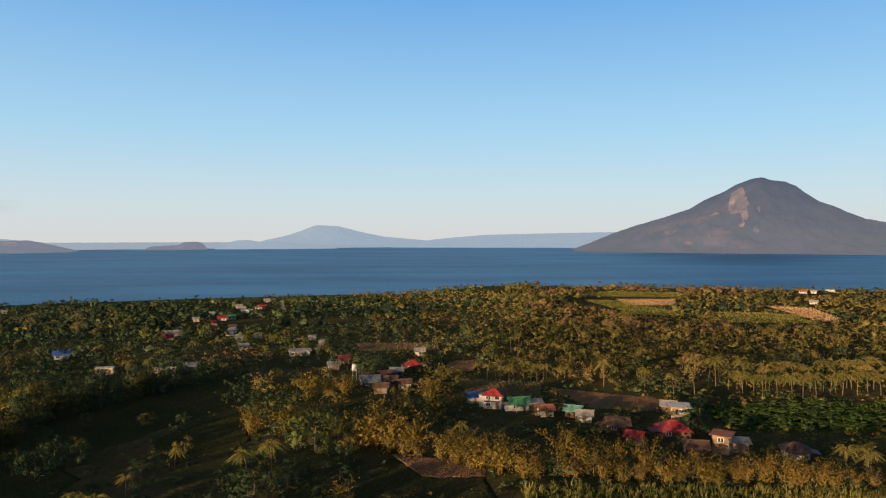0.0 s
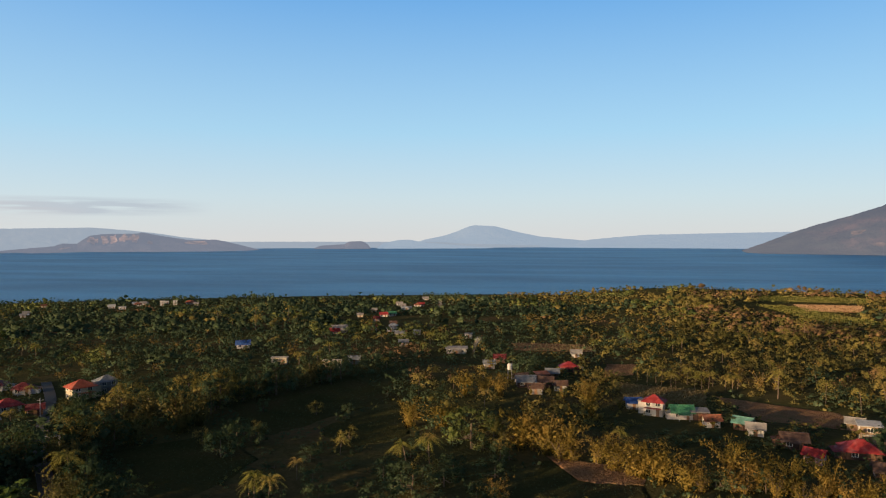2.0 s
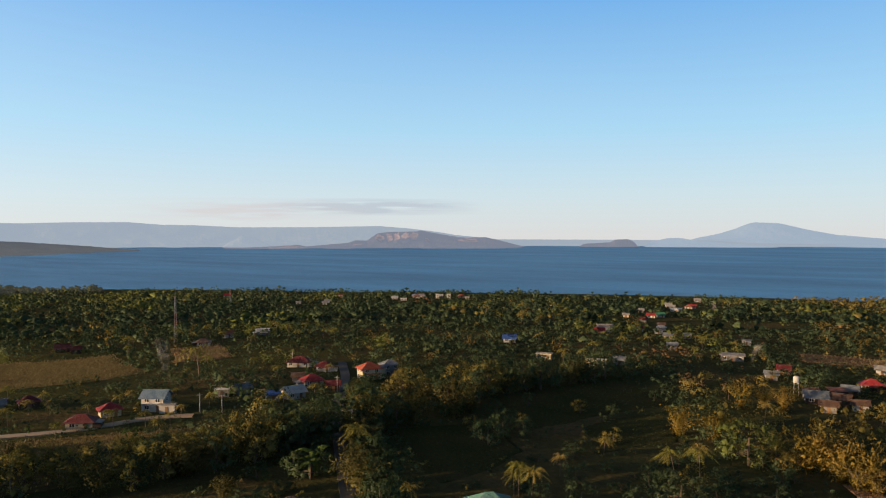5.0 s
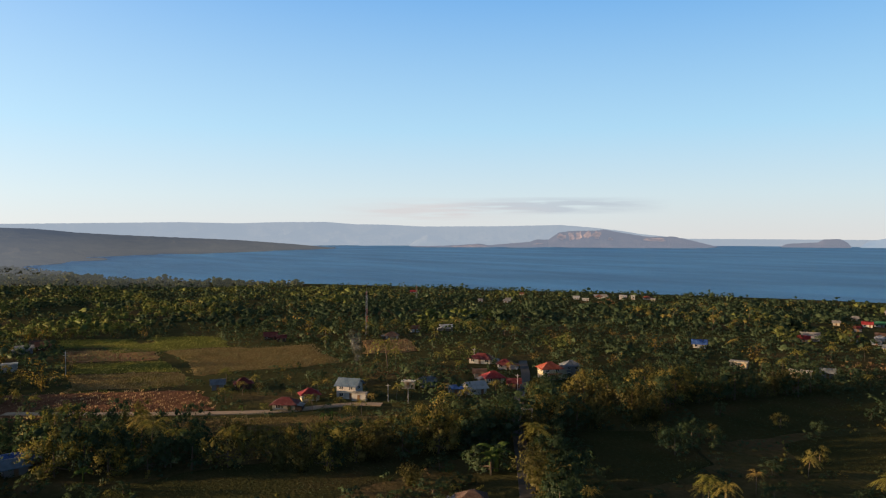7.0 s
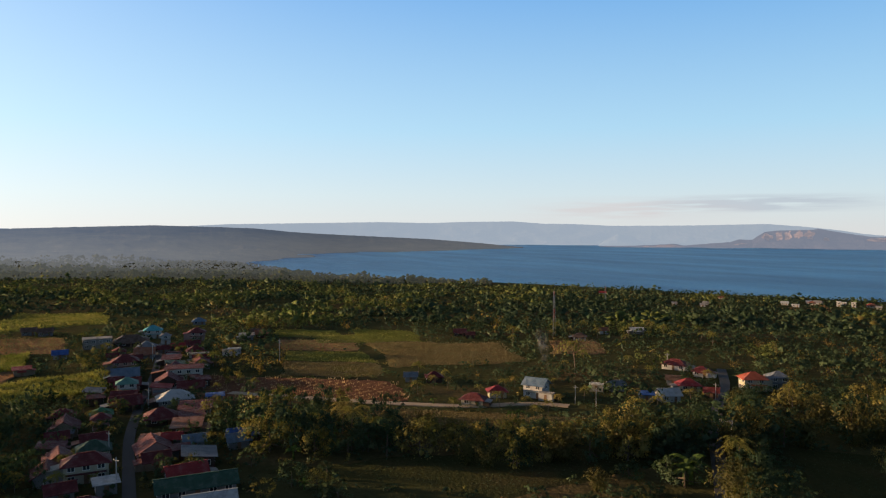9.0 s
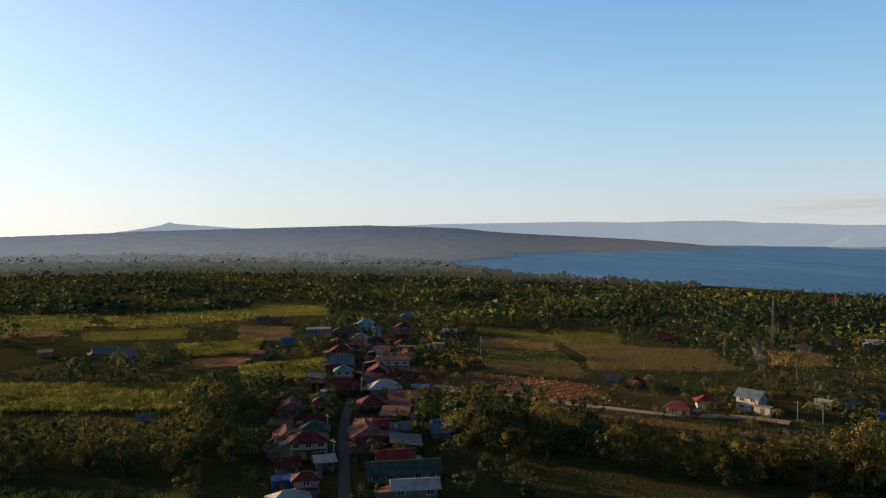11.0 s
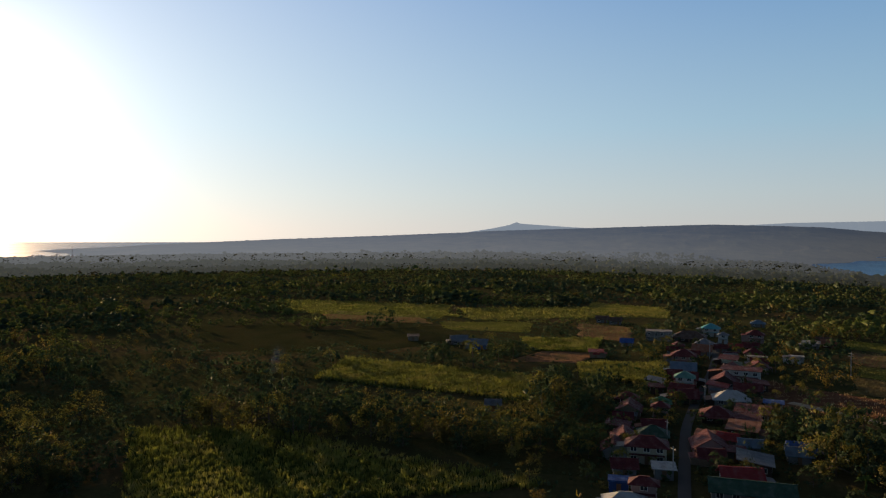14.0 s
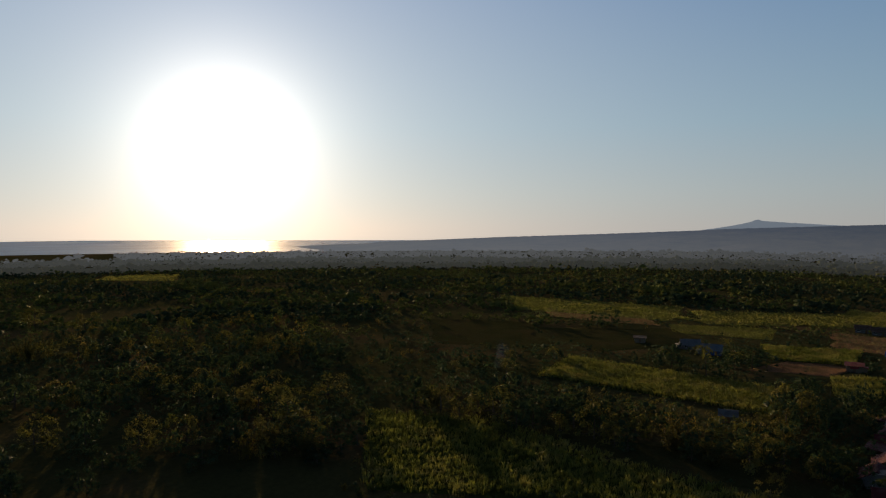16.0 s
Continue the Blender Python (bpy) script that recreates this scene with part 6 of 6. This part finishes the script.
TUFTS = [tuft(9, 0.35, 0.55) for _ in range(6)]
CLUMPS = [tuft(5, 0.5, 0.6) for _ in range(6)]
for kind, *poly in CLEAR:
    r = math.hypot(sum(p[0] for p in poly) / 4, sum(p[1] for p in poly) / 4)
    if kind == "cane":
        fill(kind, poly, TUFTS, 1.1, 1.7, M_LEAF["cane"], "rows of tall light green sugar cane", "sugar_cane", 0.9 if r < 200 else None, 5200)
    elif kind == "crop":
        fill(kind, poly, NEAR["banana"], 3.0, 2.1, M_LEAF["banana"], "low rows of young banana plants", "banana_plot", None, 900)
    elif kind == "ploughed":
        fill(kind, poly, CLUMPS, 1.3, 0.85, M_LEAF["stubble"], "rows of dry straw stubble", "stubble", 0.4, 5000)
    elif kind == "dark":
        fill(kind, poly, CLUMPS, 1.6, 0.3, M_LEAF["green"], "rough dark pasture grass", "grass", None, 900)
    elif kind in ("dry", "brown") and r > 330:
        fill(kind, poly, CLUMPS, 2.0, 0.9, M_LEAF["stubble" if poly[0][0] > 0 else "straw"], "low dry stubble", "grass", None, 2200)
    elif kind == "green" and r > 420:
        fill(kind, poly, CLUMPS, 2.5, 1.1, M_LEAF["cane"], "green tufts of a young crop", "young_crop", None, 600)
    elif kind == "dry" and r < 330:
        fill(kind, poly, CLUMPS, 1.5, 0.7, M_LEAF["straw"], "rough tufts of dry grass", "grass", None, 1800)
    elif kind == "green" and r < 420:
        fill(kind, poly, CLUMPS, 1.6, 0.6, M_LEAF["cane"], "green tufts of a young crop", "young_crop", None, 1000)

# ---- masts and poles ----
M_STEEL = plain("galvanised_steel", (0.34, 0.34, 0.34), 0.5, 0.3, 1.0, 0.3)
M_REDSTEEL = plain("red_painted_steel", (0.45, 0.07, 0.05), 0.5, 0.3, 1.0)


def strut(p, q, r):
    s = Shape()
    s.tube([p, q], [r, r], 4)
    s.done()
    return s


def joined(shapes, name, mat, parent):
    P, Q, D, n = [], [], [], 0
    for s in shapes:
        P.append(s.p), Q.append(s.f + n), D.append(s.d)
        n += len(s.p)
    Q = np.concatenate(Q)
    return mesh_part(name, shape_mesh(name, np.concatenate(P), Q, np.zeros(len(Q)), [mat], np.concatenate(D)), None, parent)


def mast(x, y, tall, wide, label):
    """A slim three-legged lattice mast."""
    ob = new("radio_mast")
    ob.matrix_basis = pose(x, y, height(x, y), 0, 0, 20)
    tagged(ob, label, "mast")
    corner = [np.array((math.cos(a) * wide, math.sin(a) * wide, 0)) for a in (0.3, 2.4, 4.5)]
    up = np.array((0, 0, 1.0))
    for c in corner:
        joined([strut(c, c * 0.45 + up * tall, 0.09)], "leg", M_STEEL, ob)
    n = int(tall / 2.2)
    for i in range(n):
        z0, z1 = tall * i / n, tall * (i + 1) / n
        f0, f1 = 1 - 0.55 * i / n, 1 - 0.55 * (i + 1) / n
        rungs = []
        for a, b in zip(corner, corner[1:] + corner[:1]):
            rungs += [strut(a * f0 + up * z0, b * f1 + up * z1, 0.05), strut(a * f1 + up * z1, b * f1 + up * z1, 0.05)]
        joined(rungs, "bracing", M_REDSTEEL if (i // 3) % 2 else M_STEEL, ob)
    joined([strut(up * tall, up * (tall + 3), 0.05)], "antenna", M_STEEL, ob)


def pole(x, y, tall):
    ob = new("utility_pole")
    ob.matrix_basis = pose(x, y, height(x, y), 0, 0, 35)
    tagged(ob, "slender grey concrete utility pole with a crossarm", "pole", group="utility poles")
    joined([strut(np.array((0, 0, -0.2)), np.array((0, 0, tall)), 0.13)], "post", M_STEEL, ob)
    joined([strut(np.array((-0.9, 0, tall - 0.6)), np.array((0.9, 0, tall - 0.6)), 0.06)], "crossarm", M_STEEL, ob)


mast(-309.7, 218.4, 23.7, 0.9, "tall thin lattice radio mast above the trees")
mast(-534.3, 436.2, 16.5, 0.9, "distant lattice radio mast above the trees")
mast(-994.9, -989.7, 28.5, 1.0, "distant lattice mast on the skyline")
pole(-174.4, 138.9, 6.0)
pole(-180.6, 135.6, 6.0)
pole(-163.2, 177.9, 6.0)
pole(-211.6, 203.9, 6.0)
pole(-189.0, 2.2, 6.3)
pole(-235.4, 14.0, 6.2)
pole(-162.0, 3.2, 7.5)
pole(-319.9, 20.8, 7.8)
pole(-299.7, 69.8, 8.8)
pole(-295.7, 68.8, 8.4)

# ---- smoke of small field fires ----
m = Nodes("smoke")
tr, df = m.add("ShaderNodeBsdfTransparent"), m.add("ShaderNodeBsdfDiffuse")
df.inputs["Color"].default_value = (0.75, 0.75, 0.75, 1)
mx = m.add("ShaderNodeMixShader")
m.link(m.ramp(m.noise(0.35, 4), (0.42, (0, 0, 0)), (0.75, (0.042, 0.042, 0.042))), mx.inputs[0])
m.link(tr.outputs[0], mx.inputs[1]), m.link(df.outputs[0], mx.inputs[2])
m.link(mx.outputs[0], m.out.inputs["Surface"])
M_SMOKE = m.mat


def smoke(x, y, tall, lean):
    """A thin drifting plume of soft puffs."""
    bm = bmesh.new()
    r = random.Random(int(x))
    for i in range(16):
        u = i / 15
        made = bmesh.ops.create_icosphere(bm, subdivisions=2, radius=0.5 + tall * 0.14 * u)
        c = Vector((lean * tall * u ** 1.5 + r.uniform(-0.4, 0.4), r.uniform(-0.6, 0.6), 0.4 + tall * u ** 0.9))
        for v in made["verts"]:
            v.co = v.co * (1 + 0.3 * noise.noise(v.co * 1.3 + c)) + c
    me = bpy.data.meshes.new("smoke_plume")
    bm.to_mesh(me)
    bm.free()
    me.materials.append(M_SMOKE)
    me.polygons.foreach_set("use_smooth", [True] * len(me.polygons))
    ob = new("smoke_plume", me)
    ob.location = (x, y, height(x, y))
    ob.visible_shadow = False
    tagged(ob, "thin pale smoke rising from a field fire", "smoke", group="field fires", kind="stuff")


smoke(-218.6, -130.9, 11.9, -0.5)
smoke(-225.5, 155.8, 14.0, -0.3)
smoke(-127.6, 555.4, 9.2, 0.1)
smoke(-869.6, -394.2, 7.7, 0.5)
smoke(-56.7, 314.3, 7.0, 0.4)
smoke(-853.6, -386.1, 21.1, -0.3)
smoke(-1831.2, -703.9, 9.4, -1.0)

# ---- the gate over the lane, a water tank ----


def post_box(name, w, d, h, mat, parent, at):
    me = box_mesh(name, w, d, h)
    return mesh_part(name, me, mat, parent, at=Matrix.Translation(at))


def lane_gate(x, y, yaw):
    ob = new("lane_gate")
    ob.matrix_basis = pose(x, y, height(x, y), 0, 0, yaw)
    tagged(ob, "white concrete gateway arch across the lane", "gate")
    for s in (-1, 1):
        p = post_box("post", 0.45, 0.45, 3.6, wall_mat("white"), ob, (s * 2.1, 0, 0))
        post_box("cap", 0.6, 0.6, 0.14, wall_mat("white"), p, (0, 0, 3.6))
    post_box("beam", 4.7, 0.35, 0.55, wall_mat("white"), ob, (0, 0, 3.78))


def water_tank(x, y):
    ob = new("water_tank")
    ob.matrix_basis = pose(x, y, height(x, y), 0, 0, 0)
    tagged(ob, "white water tank raised on a steel stand", "tank")
    for sx in (-0.8, 0.8):
        for sy in (-0.8, 0.8):
            joined([strut(np.array((sx, sy, 0.0)), np.array((sx * 0.8, sy * 0.8, 4.0)), 0.08)], "leg", M_STEEL, ob)
    post_box("platform", 1.8, 1.8, 0.12, M_STEEL, ob, (0, 0, 4.0))
    s = Shape()
    s.tube([(0, 0, 4.12), (0, 0, 4.2), (0, 0, 6.0), (0, 0, 6.25), (0, 0, 6.4)], [0.85, 0.95, 0.95, 0.7, 0.1], 14)
    joined([s.done()], "tank", wall_mat("white"), ob)


lane_gate(-134.7, 149.8, 41)
water_tank(-33.1, 261.8)
